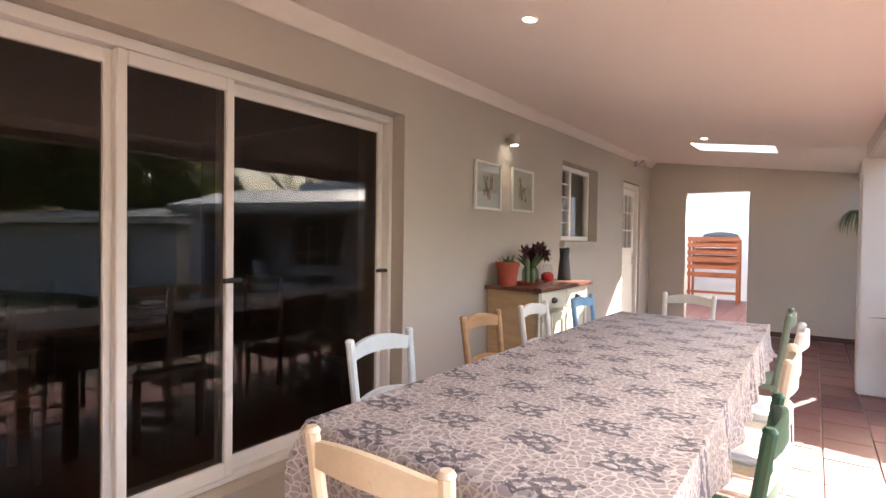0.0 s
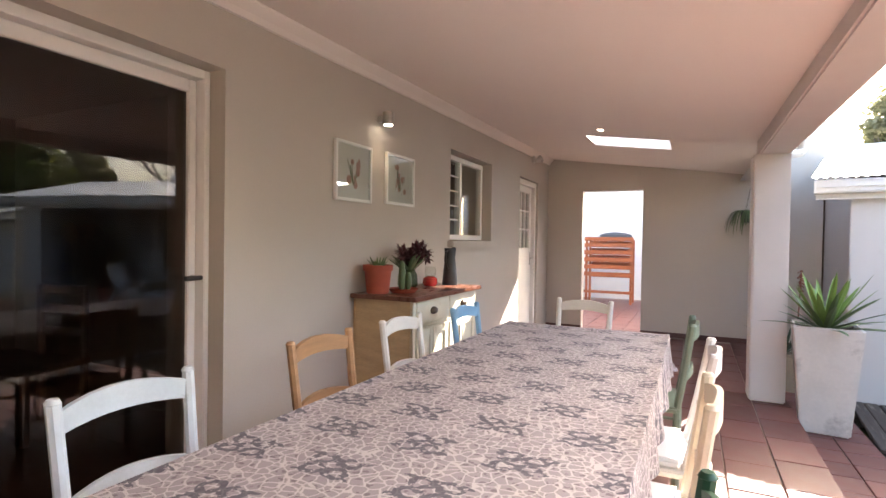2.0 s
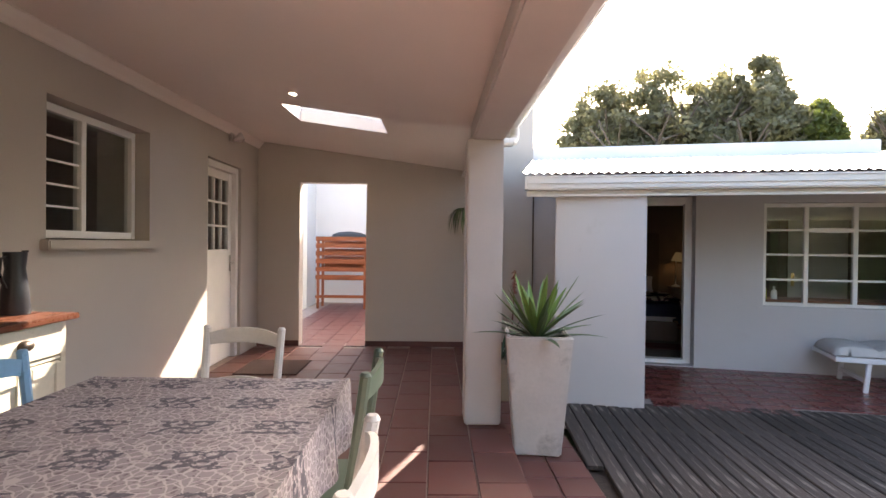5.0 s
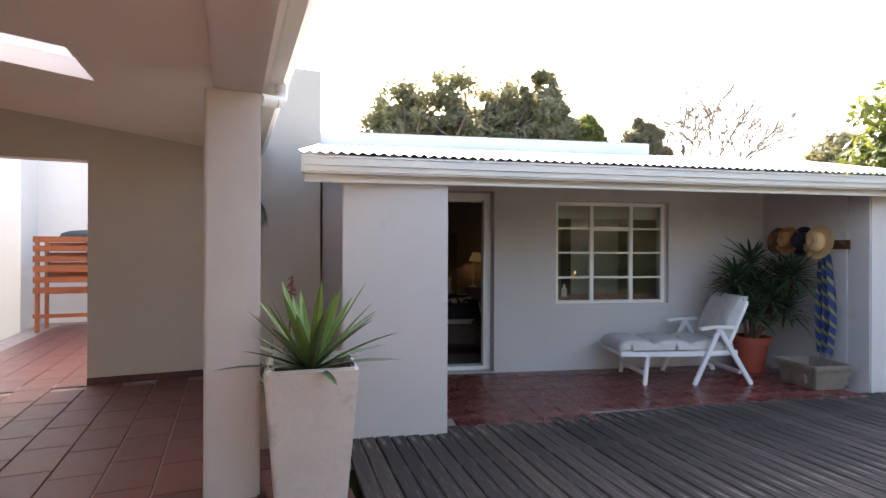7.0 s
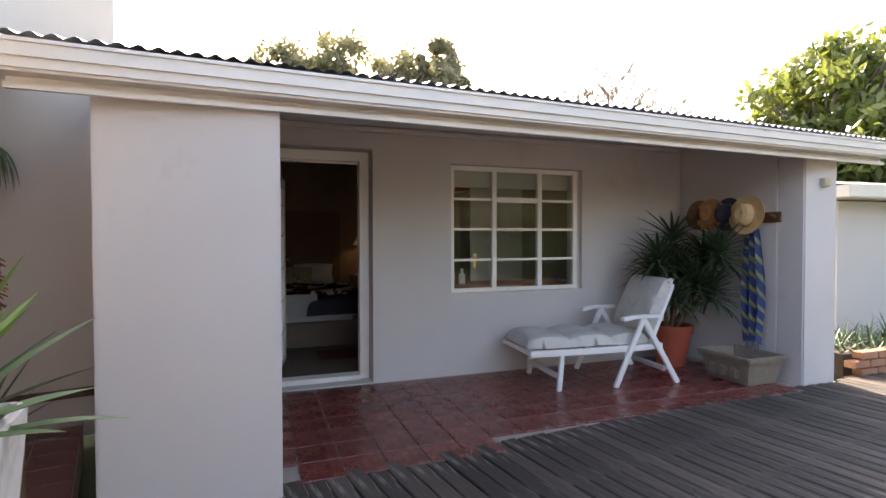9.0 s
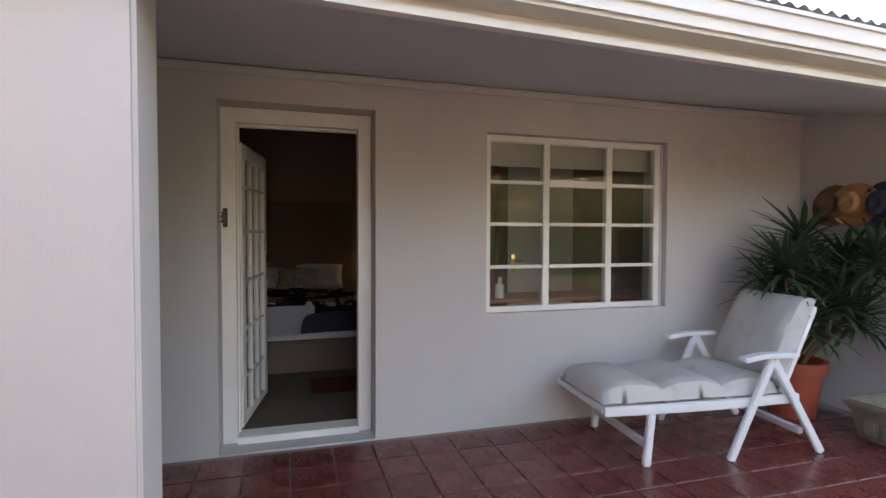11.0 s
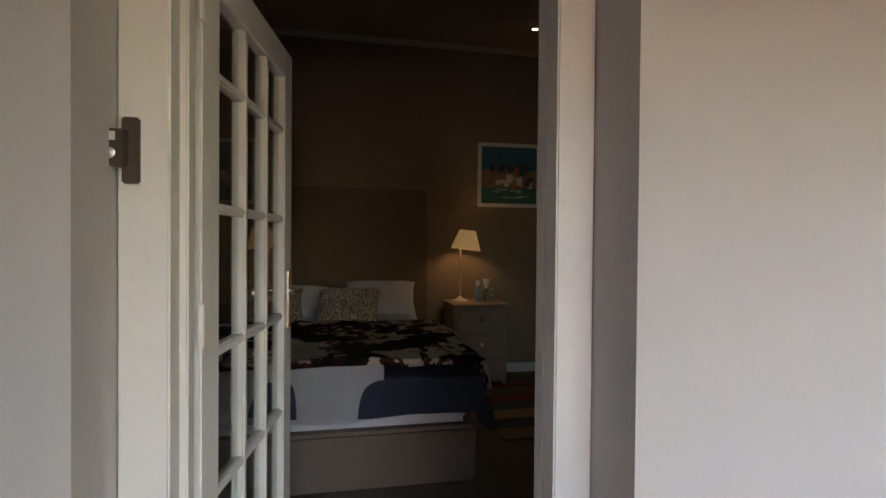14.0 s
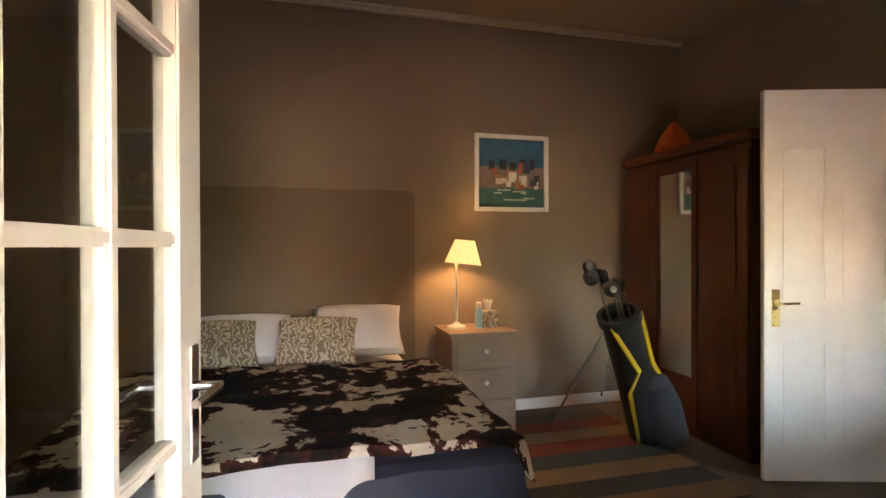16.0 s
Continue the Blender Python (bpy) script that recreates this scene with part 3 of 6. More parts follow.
# ---- the long table ----
def cloth_material():
    m = mat("printed_tablecloth", (0.295, 0.257, 0.265), 0.9, vary=0.14, scale=3, grain=250, bump=0.25)
    n, l = m.node_tree.nodes, m.node_tree.links
    b = n["Principled BSDF"]
    base = b.inputs["Base Color"].links[0].from_socket

    def math_node(op, a, c=None, d=None):
        k = n.new("ShaderNodeMath")
        k.operation = op
        for s_, v in zip(k.inputs, (a, c, d)):
            if v is None:
                continue
            if isinstance(v, (int, float)):
                s_.default_value = v
            else:
                l.new(v, s_)
        return k.outputs[0]

    co = n.new("ShaderNodeTexCoord")
    warp = n.new("ShaderNodeTexNoise")
    warp.inputs["Scale"].default_value = 14
    l.new(co.outputs["Object"], warp.inputs["Vector"])
    vm = n.new("ShaderNodeVectorMath")
    vm.operation = "MULTIPLY_ADD"
    l.new(warp.outputs["Color"], vm.inputs[0])
    vm.inputs[1].default_value = (0.045, 0.045, 0.0)
    l.new(co.outputs["Object"], vm.inputs[2])
    sep = n.new("ShaderNodeSeparateXYZ")
    l.new(vm.outputs[0], sep.inputs[0])
    row = math_node("FLOOR", math_node("DIVIDE", sep.outputs[1], 0.235))
    xs = math_node("ADD", math_node("DIVIDE", sep.outputs[0], 0.27), math_node("MULTIPLY", row, 0.5))
    fx = math_node("ABSOLUTE", math_node("MULTIPLY", math_node("SUBTRACT", math_node("FRACT", xs), 0.5), 0.27))
    fy = math_node("ABSOLUTE", math_node("MULTIPLY", math_node("SUBTRACT", math_node("FRACT", math_node("DIVIDE", sep.outputs[1], 0.235)), 0.5), 0.235))

    def oval(cx, cy, kx, ky):
        ax = math_node("MULTIPLY", math_node("SUBTRACT", fx, cx), kx)
        ay = math_node("MULTIPLY", math_node("SUBTRACT", fy, cy), ky)
        return math_node("SQRT", math_node("ADD", math_node("MULTIPLY", ax, ax), math_node("MULTIPLY", ay, ay)))

    d1 = oval(0.034, 0.030, 0.85, 1.1)
    ring = math_node("LESS_THAN", math_node("ABSOLUTE", math_node("SUBTRACT", d1, 0.024)), 0.009)
    dot = math_node("LESS_THAN", oval(0.070, 0.048, 0.6, 1.5), 0.012)
    patch = n.new("ShaderNodeTexNoise")
    patch.inputs["Scale"].default_value = 45
    l.new(co.outputs["Object"], patch.inputs["Vector"])
    ring = math_node("MULTIPLY", math_node("MAXIMUM", ring, dot), math_node("GREATER_THAN", patch.outputs[0], 0.43))
    vor = n.new("ShaderNodeTexVoronoi")
    vor.feature = "DISTANCE_TO_EDGE"
    vor.inputs["Scale"].default_value = 34
    l.new(vm.outputs[0], vor.inputs["Vector"])
    line = math_node("LESS_THAN", vor.outputs["Distance"], 0.07)
    v2 = n.new("ShaderNodeTexVoronoi")
    v2.inputs["Scale"].default_value = 48
    l.new(vm.outputs[0], v2.inputs["Vector"])
    spots = math_node("MULTIPLY", math_node("LESS_THAN", v2.outputs["Distance"], 0.36), math_node("GREATER_THAN", patch.outputs[0], 0.47))
    col = base
    for fac, rgb, k in ((spots, (0.15, 0.12, 0.13), 0.8), (line, (0.66, 0.60, 0.58), 0.5), (ring, (0.075, 0.07, 0.09), 0.85)):
        mx = n.new("ShaderNodeMix")
        mx.data_type = "RGBA"
        l.new(math_node("MULTIPLY", fac, k), mx.inputs["Factor"])
        l.new(col, mx.inputs["A"])
        mx.inputs["B"].default_value = (*rgb, 1)
        col = mx.outputs["Result"]
    l.new(col, b.inputs["Base Color"])
    return m


TABLE = HOUSE @ pose(1.44, -1.02, 0)
HALFP, HALFQ = 0.50, 1.61
tb = thing("veranda_table", TABLE, "long wooden table under a printed cloth", "table")
WOODPINE = mat("pine_wood", (0.42, 0.22, 0.10), 0.5, vary=0.2, scale=4, grain=30, stretch=(6, 1, 1))
box_part("tabletop", (-HALFP + 0.02, HALFP - 0.02, -HALFQ + 0.02, HALFQ - 0.02, 0.73, 0.768), WOODPINE, tb)
for a in (-0.42, 0.42):
    for b in (-1.45, 1.45):
        box_part("leg", (a - 0.035, a + 0.035, b - 0.035, b + 0.035, 0, 0.73), WOODPINE, tb)
bm = bmesh.new()
NP, NQ, DROP = 56, 150, 0.24
grid = {}
for i in range(NP + 1):
    for k in range(NQ + 1):
        a = -HALFP - DROP + (2 * HALFP + 2 * DROP) * i / NP
        b = -HALFQ - DROP + (2 * HALFQ + 2 * DROP) * k / NQ
        oa, ob = max(abs(a) - HALFP, 0), max(abs(b) - HALFQ, 0)
        sa, sb = math.copysign(1, a), math.copysign(1, b)
        ca, cb = min(abs(a), HALFP), min(abs(b), HALFQ)
        over = max(oa, ob)
        fold = 0.018 * math.sin(b * 17 + 0.7 * math.sin(b * 5)) * (oa / DROP) + 0.018 * math.sin(a * 19) * (ob / DROP)
        x = sa * (ca + (0.012 if oa else 0) + 0.10 * min(oa, ob) + (fold + 0.05 * oa if oa else 0))
        y = sb * (cb + (0.012 if ob else 0) + 0.10 * min(oa, ob) + (fold + 0.05 * ob if ob else 0))
        z = 0.776 - over * 0.97 + (0.0022 * noise.noise((a * 5, b * 5, 1.0)) if over == 0 else 0)
        if over:
            z += 0.008 * math.exp(-over * 60)
        grid[i, k] = bm.verts.new((x, y, z))
for i in range(NP):
    for k in range(NQ):
        bm.faces.new((grid[i, k], grid[i + 1, k], grid[i + 1, k + 1], grid[i, k + 1]))
ob = solid("tablecloth", bm, cloth_material(), TABLE, "grey and lilac printed cotton tablecloth with paisley motifs", "tablecloth", "", smooth=True)


def chair(p, q, turn, material, label, seat_material=None, lean=7.0, top=0.90, cushion=None):
    """Country chair; it faces +y before the turn, its back at -y."""
    c = thing("veranda_chair", HOUSE @ pose(p, q, 0, 0, 0, turn), label, "chair", "chairs round the veranda table")
    t = math.tan(radians(lean))
    for s_ in (-1, 1):
        bm = bmesh.new()
        pts = [(s_ * 0.185, -0.19, 0.0), (s_ * 0.185, -0.19, 0.45), (s_ * 0.19, -0.20 - 0.2 * t, 0.66), (s_ * 0.197, -0.20 - (top - 0.45) * t, top)]
        for a, b in zip(pts, pts[1:]):
            bm_rod(bm, a, b, 0.019, 0.019, 8)
        bm_lathe(bm, [(0.012, -0.01), (0.021, 0.0), (0.014, 0.012)], 8, Matrix.Translation(pts[-1]))
        part("back_post", bm, material, c, smooth=True)
        bm = bmesh.new()
        bm_rod(bm, (s_ * 0.205, 0.185, 0.0), (s_ * 0.205, 0.185, 0.45), 0.016, 0.021, 8)
        part("leg", bm, material, c, smooth=True)
    for z, h in ((top - 0.055, 0.075), (0.62, 0.045)):
        bm = bmesh.new()
        rows = []
        for k in range(9):
            a = -1 + k / 4
            yb = -0.20 - (z - 0.45) * t - 0.035 * (1 - a * a)
            arch = 0.022 * (1 - a * a)
            hh = h * (0.8 + 0.2 * (1 - a * a))
            rows.append([bm.verts.new((a * 0.19, yb + dy, z + arch + dz * hh / 2)) for dy, dz in ((-0.009, -1), (0.009, -1), (0.009, 1), (-0.009, 1))])
        for r0, r1 in zip(rows, rows[1:]):
            for k in range(4):
                bm.faces.new((r0[k], r0[(k + 1) % 4], r1[(k + 1) % 4], r1[k]))
        bm.faces.new(rows[0][::-1]), bm.faces.new(rows[-1])
        part("back_rail", bm, material, c, smooth=True)
    bm = bmesh.new()
    bm_box(bm, -0.215, 0.215, -0.20, 0.215, 0.43, 0.462)
    part("seat", bm, seat_material or material, c, bevel=0.01)
    for z in (0.17, 0.28):
        for d in (((-0.2, 0.185, z), (-0.187, -0.19, z)), ((0.2, 0.185, z), (0.187, -0.19, z))):
            bm = bmesh.new()
            bm_rod(bm, *d, 0.010, seg=6)
            part("stretcher", bm, material, c, smooth=True)
    bm = bmesh.new()
    bm_rod(bm, (-0.2, 0.185, 0.24), (0.2, 0.185, 0.24), 0.010, seg=6)
    part("stretcher", bm, material, c, smooth=True)
    if cushion:
        bm = bmesh.new()
        bm_box(bm, -0.2, 0.2, -0.18, 0.2, 0.464, 0.50)
        part("seat_cushion", bm, cushion, c, "white cotton seat pad", bevel=0.015)
        for s_ in (-1, 1):
            bm = bmesh.new()
            bm_strip(bm, [(s_ * 0.19, -0.22, 0.50), (s_ * 0.215, -0.245, 0.47), (s_ * 0.225, -0.25, 0.36), (s_ * 0.21, -0.255, 0.24)], 0.03, 0.006, (1, 0, 0))
            part("tie", bm, cushion, c, "white cotton tie band")
    return c


def chair_paint(name, rgb):
    return mat(name, rgb, 0.5, vary=0.1, scale=9, grain=70, bump=0.12, dirt=tuple(0.6 * v for v in rgb), dirt_amount=0.05, dirt_scale=9)


PW = chair_paint("white_chair_paint", (0.72, 0.70, 0.66))
PC = chair_paint("cream_chair_paint", (0.70, 0.60, 0.45))
PALE = chair_paint("pale_blue_chair_paint", (0.58, 0.64, 0.68))
PB = chair_paint("sky_blue_chair_paint", (0.22, 0.42, 0.62))
PG = chair_paint("dark_green_chair_paint", (0.015, 0.07, 0.035))
PS = chair_paint("sage_green_chair_paint", (0.13, 0.17, 0.12))
PWOOD = mat("bare_oak", (0.42, 0.24, 0.12), 0.5, vary=0.2, scale=6, grain=40, stretch=(1, 1, 5))
COTTON = mat("white_cotton", (0.72, 0.72, 0.74), 0.95, vary=0.06, grain=200, bump=0.2)
chair(0.86, -1.93, -90, PALE, "pale blue painted wooden chair at the veranda table")
chair(0.86, -1.06, -90, PWOOD, "bare oak chair at the veranda table")
chair(0.88, -0.40, -90, PW, "white painted wooden chair at the veranda table")
chair(0.98, 0.26, -90, PB, "sky blue painted chair at the veranda table")
chair(1.31, 0.80, 171, PW, "white painted chair at the table's far end")
chair(1.42, -2.60, 0, PC, "cream painted wooden chair at the table's near end", top=0.88)
chair(1.87, -0.50, 90, PW, "white painted chair with a tied cotton seat pad", cushion=COTTON, top=0.91, lean=10)
chair(1.82, 0.34, 90, PS, "sage green painted chair at the veranda table", top=0.90)
chair(1.87, -1.12, 90, PC, "cream painted chair with a round top rail", top=0.89, cushion=COTTON)
chair(1.86, -1.85, 90, PG, "dark green painted chair at the veranda table", top=0.84)

# ---- sideboard ----
SBM = HOUSE @ pose(0.01, 0.49, 0)
CREAM = mat("worn_cream_paint", (0.66, 0.60, 0.48), 0.55, vary=0.1, scale=6, grain=50, dirt=(0.40, 0.28, 0.16), dirt_amount=0.1, dirt_scale=6)
SIDEP = mat("worn_pine_side", (0.50, 0.36, 0.21), 0.55, vary=0.18, scale=5, grain=40, stretch=(1, 1, 4))
MAHOG = mat("mahogany_top", (0.13, 0.045, 0.025), 0.3, vary=0.3, scale=5, grain=40, stretch=(6, 1, 1))
sb = thing("sideboard", HOUSE @ pose(0.01, 0.53, 0) @ Matrix.Diagonal((1.0, 0.94, 0.985, 1.0)), "worn cream sideboard with a dark wooden top", "sideboard")
box_part("top", (0.0, 0.50, -0.60, 0.60, 0.955, 0.985), MAHOG, sb, "dark polished wooden top")
for a in (-0.555, 0.53):
    box_part("side_panel", (0.02, 0.46, a, a + 0.025, 0.06, 0.955), SIDEP, sb)
box_part("back_panel", (0.0, 0.02, -0.555, 0.555, 0.06, 0.955), SIDEP, sb)
box_part("bottom", (0.02, 0.455, -0.53, 0.53, 0.06, 0.09), CREAM, sb)
for a in (-0.555, -0.02, 0.515):
    box_part("upright", (0.435, 0.462, a, a + 0.04, 0.0, 0.955), CREAM, sb)
box_part("rail", (0.435, 0.46, -0.515, 0.515, 0.765, 0.785), CREAM, sb)
for a in (-0.512, 0.023):
    dr = box_part("drawer", (0.42, 0.468, a, a + 0.489, 0.79, 0.948), CREAM, sb)
    bm = bmesh.new()
    bm_lathe(bm, [(0.045, 0), (0.043, 0.012), (0.032, 0.024), (0.012, 0.03)], 14, pose(0.468, a + 0.245, 0.87, 0, 90, 0) @ Matrix.Diagonal((0.6, 1, 1, 1)))
    part("handle", bm, BRONZE, dr, "dark bronze cup handle", smooth=True)
    for s_ in (0, 1):
        d0 = a + s_ * 0.246
        door = box_part("door", (0.44, 0.46, d0 + 0.002, d0 + 0.243, 0.095, 0.76), CREAM, sb)
        for fr in ((d0 + 0.004, d0 + 0.045, 0.10, 0.755), (d0 + 0.20, d0 + 0.241, 0.10, 0.755), (d0 + 0.046, d0 + 0.199, 0.70, 0.755), (d0 + 0.046, d0 + 0.199, 0.10, 0.16)):
            box_part("door_frame", (0.461, 0.471, *fr), CREAM, door)
        bm = bmesh.new()
        bm_rod(bm, (0.468, d0 + (0.222 if s_ == 0 else 0.022), 0.5), (0.49, d0 + (0.222 if s_ == 0 else 0.022), 0.5), 0.011)
        part("knob", bm, BRONZE, door, smooth=True)


def pot_of(name, m, r0, r1, h, material, label, parts=True):
    t = thing(name, m, label, "plant pot")
    bm = bmesh.new()
    bm_lathe(bm, [(r0, 0), (r0 + (r1 - r0) * 0.8, h * 0.8), (r1 * 1.06, h * 0.8), (r1 * 1.08, h), (r1 * 0.92, h), (r1 * 0.85, h * 0.85)], 24)
    part("pot", bm, material, t, smooth=True)
    bm = bmesh.new()
    bm_lathe(bm, [(0.01, h * 0.84), (r1 * 0.86, h * 0.86), (0.005, h * 0.9)], 16)
    part("soil", bm, SOIL, t)
    return t


def leaf_blade(bm, base, way, length, width, droop, seg=6, up=Vector((0, 0, 1))):
    way = Vector(way).normalized()
    side = way.cross(up)
    side = side.normalized() if side.length > 1e-4 else Vector((1, 0, 0))
    prev = None
    pos, d = Vector(base), way.copy()
    for k in range(seg + 1):
        t = k / seg
        w = width * (0.55 + 0.9 * t) * (1 - t) ** 0.75 if t > 0.15 else width * (0.5 + 0.3 * t)
        nrm = side.cross(d).normalized()
        row = (bm.verts.new(pos - side * w), bm.verts.new(pos - nrm * w * 0.35), bm.verts.new(pos + side * w))
        if prev:
            bm.faces.new((prev[0], prev[1], row[1], row[0])), bm.faces.new((prev[1], prev[2], row[2], row[1]))
        prev = row
        d = (d + Vector((0, 0, -droop / seg))).normalized()
        pos = pos + d * length / seg


def leaf_mat(name, rgb, vary=0.35):
    m = mat(name, rgb, 0.45, vary=vary, scale=3, grain=25, bump=0.1)
    m.node_tree.nodes["Principled BSDF"].inputs["Subsurface Weight"].default_value = 0.0
    return m


GREEN_D = leaf_mat("dark_green_leaf", (0.03, 0.06, 0.025))
GREEN_L = leaf_mat("bright_green_leaf", (0.16, 0.25, 0.06))
GREEN_M = leaf_mat("grey_green_leaf", (0.09, 0.14, 0.06))
rng = random.Random(4)
TOPZ = 0.9715
pp = pot_of("plant_pot", SBM @ pose(0.14, -0.40, TOPZ), 0.075, 0.095, 0.19, TERRA, "terracotta pot on the sideboard")
bm = bmesh.new()
for k in range(14):
    a = rng.uniform(0, 6.28)
    leaf_blade(bm, (0.03 * math.cos(a), 0.03 * math.sin(a), 0.16), (math.cos(a) * 0.5, math.sin(a) * 0.5, 1), rng.uniform(0.06, 0.12), 0.012, 0.4)
part("leaves", bm, GREEN_M, pp)
vz = thing("flower_vase", SBM @ pose(0.19, -0.08, TOPZ), "glass vase of dark red protea flowers with green leaves", "vase")
bm = bmesh.new()
bm_lathe(bm, [(0.055, 0.0), (0.075, 0.04), (0.07, 0.11), (0.045, 0.16), (0.055, 0.18)], 20)
part("vase", bm, glass_mat("green_glass", (0.45, 0.55, 0.42)), vz, smooth=True)
bm = bmesh.new()
for k in range(26):
    a = rng.uniform(0, 6.28)
    leaf_blade(bm, (0.02 * math.cos(a), 0.02 * math.sin(a), 0.12), (math.cos(a) * 0.8, math.sin(a) * 0.8 - 0.15, 1.1), rng.uniform(0.12, 0.24), 0.022, 0.5)
part("leaves", bm, GREEN_M, vz)
PETAL = mat("dark_red_petal", (0.07, 0.012, 0.018), 0.6, vary=0.35)
for k in range(20):
    a, r = rng.uniform(0, 6.28), rng.uniform(0.02, 0.17)
    c0 = Vector((0.7 * r * math.cos(a), 1.25 * r * math.sin(a) + 0.04, 0.25 + rng.uniform(-0.04, 0.06)))
    bm = bmesh.new()
    bm_rod(bm, (0, 0, 0.1), c0, 0.003, seg=5)
    for f in range(20):
        leaf_blade(bm, c0, (rng.gauss(0, 1), rng.gauss(0, 1), rng.gauss(0.5, 1)), 0.065, 0.015, 0.2, 3)
    part("flower", bm, PETAL, vz, "dark red flower head")
cc = thing("cactus", SBM @ pose(0.27, -0.30, TOPZ + 0.012), "small green column cactus in a low dish", "cactus")
bm = bmesh.new()
for x, y, h in ((0, 0, 0.21), (0.03, 0.035, 0.13), (-0.02, 0.05, 0.16)):
    bm_lathe(bm, [(0.012, 0.0), (0.022, 0.03), (0.024, h * 0.6), (0.018, h * 0.9), (0.004, h)], 9, pose(x, y, 0))
part("stem", bm, GREEN_M, cc, smooth=True)
dish = thing("dish", SBM @ pose(0.27, -0.28, TOPZ), "shallow terracotta dish on the sideboard", "dish")
bm = bmesh.new()
bm_lathe(bm, [(0.08, 0), (0.105, 0.03), (0.10, 0.03), (0.075, 0.01)], 20)
part("bowl", bm, TERRA, dish, smooth=True)
can = thing("candle_holder", SBM @ pose(0.17, 0.32, TOPZ), "red glass candle holder with a clear chimney", "candle holder")
bm = bmesh.new()
bm_lathe(bm, [(0.05, 0), (0.06, 0.02), (0.055, 0.06), (0.03, 0.075)], 20)
part("base", bm, mat("red_glaze", (0.45, 0.02, 0.02), 0.15, vary=0.1), can, smooth=True)
bm = bmesh.new()
bm_lathe(bm, [(0.04, 0.075), (0.048, 0.11), (0.04, 0.15)], 16)
part("chimney", bm, GLASS, can, smooth=True)
jug = thing("jug", SBM @ pose(0.26, 0.50, TOPZ), "tall dark enamel jug on the sideboard", "jug")
bm = bmesh.new()
bm_lathe(bm, [(0.062, 0), (0.064, 0.01), (0.055, 0.12), (0.042, 0.22), (0.05, 0.30), (0.046, 0.30), (0.036, 0.22)], 24)
part("body", bm, mat("charcoal_enamel", (0.03, 0.03, 0.035), 0.35, vary=0.2), jug, smooth=True)
bm = bmesh.new()
bm_strip(bm, [(0, -0.045, 0.28), (0, -0.085, 0.27), (0, -0.095, 0.20), (0, -0.055, 0.13)], 0.016, 0.008, (1, 0, 0))
part("handle", bm, BLACK, jug)
bm = bmesh.new()
bm_strip(bm, [(0, 0.04, 0.285), (0, 0.065, 0.305)], 0.03, 0.006, (1, 0, 0))
part("spout", bm, BLACK, jug)

# pictures, wall spot and alarm lamp
FRAMEW = mat("white_picture_frame", (0.74, 0.73, 0.70), 0.4, vary=0.04)
MOUNT = mat("ivory_mount_paper", (0.62, 0.59, 0.54), 0.9, vary=0.05, scale=3)


def botanical(q0, q1, z0, z1, seed, label):
    t = thing("framed_print", HOUSE @ pose(0.004, (q0 + q1) / 2, (z0 + z1) / 2), label, "picture", "framed botanical prints")
    w, h = (q1 - q0) / 2, (z1 - z0) / 2
    for d in ((-w, -w + 0.02, -h, h), (w - 0.02, w, -h, h), (-w + 0.02, w - 0.02, -h, -h + 0.02), (-w + 0.02, w - 0.02, h - 0.02, h)):
        box_part("frame", (0, 0.025, *d), FRAMEW, t, bevel=0.003)
    box_part("mount", (0, 0.008, -w + 0.02, w - 0.02, -h + 0.02, h - 0.02), MOUNT, t, bevel=0)
    r = random.Random(seed)
    bm = bmesh.new()
    for k in range(7):
        bm_rod(bm, (0.009, 0.0, -h * 0.45), (0.0092, r.uniform(-0.07, 0.07), r.uniform(-0.02, h * 0.5)), 0.0022, seg=5)
    part("drawn_stems", bm, mat("print_green", (0.17, 0.19, 0.11), 0.9), t, "faded green printed stems")
    bm = bmesh.new()
    for k in range(9):
        y, z = r.uniform(-0.07, 0.07), r.uniform(-h * 0.5, h * 0.55)
        rr = r.uniform(0.012, 0.03)
        bm_lathe(bm, [(rr, 0.0), (rr * 0.9, 0.001)], 9, pose(0.0095 + 0.0002 * k, y, z, 0, 90, 0))
    part("drawn_flowers", bm, mat("print_pink", (0.40, 0.22, 0.18), 0.9, vary=0.3, scale=20), t, "faded pink printed flowers")
    box_part("pane", (0.018, 0.0195, -w + 0.02, w - 0.02, -h + 0.02, h - 0.02), GLASS, t, bevel=0).visible_shadow = False


botanical(-0.22, 0.19, 1.585, 1.975, 3, "white framed botanical print with a pink flower")
botanical(0.385, 0.81, 1.60, 1.985, 8, "white framed botanical print with green stems")
BULB = glow("lit_bulb", (1.0, 0.9, 0.75), 3)
sp = thing("wall_spotlight", HOUSE @ pose(0.0, 0.30, 2.2), "brushed steel wall spotlight, lit and pointing down", "wall lamp")
box_part("bracket", (0.002, 0.05, -0.02, 0.02, -0.02, 0.02), STEEL, sp)
bm = bmesh.new()
bm_lathe(bm, [(0.036, -0.045), (0.042, -0.045), (0.042, 0.045), (0.03, 0.048), (0.03, 0.01), (0.034, -0.04)], 20, pose(0.085, 0, 0))
part("barrel", bm, STEEL, sp, smooth=True)
bm = bmesh.new()
bm_lathe(bm, [(0.030, -0.050), (0.030, -0.046)], 16, pose(0.085, 0, 0))
part("bulb", bm, BULB, sp)
lamp("wall_spot_light", "SPOT", HOUSE @ pose(0.085, 0.30, 2.15), 0.55, (1.0, 0.8, 0.55), 0.02, 75)
al = thing("security_light", HOUSE @ pose(0.0, 4.28, 2.5), "grey security light above the door", "outdoor lamp")
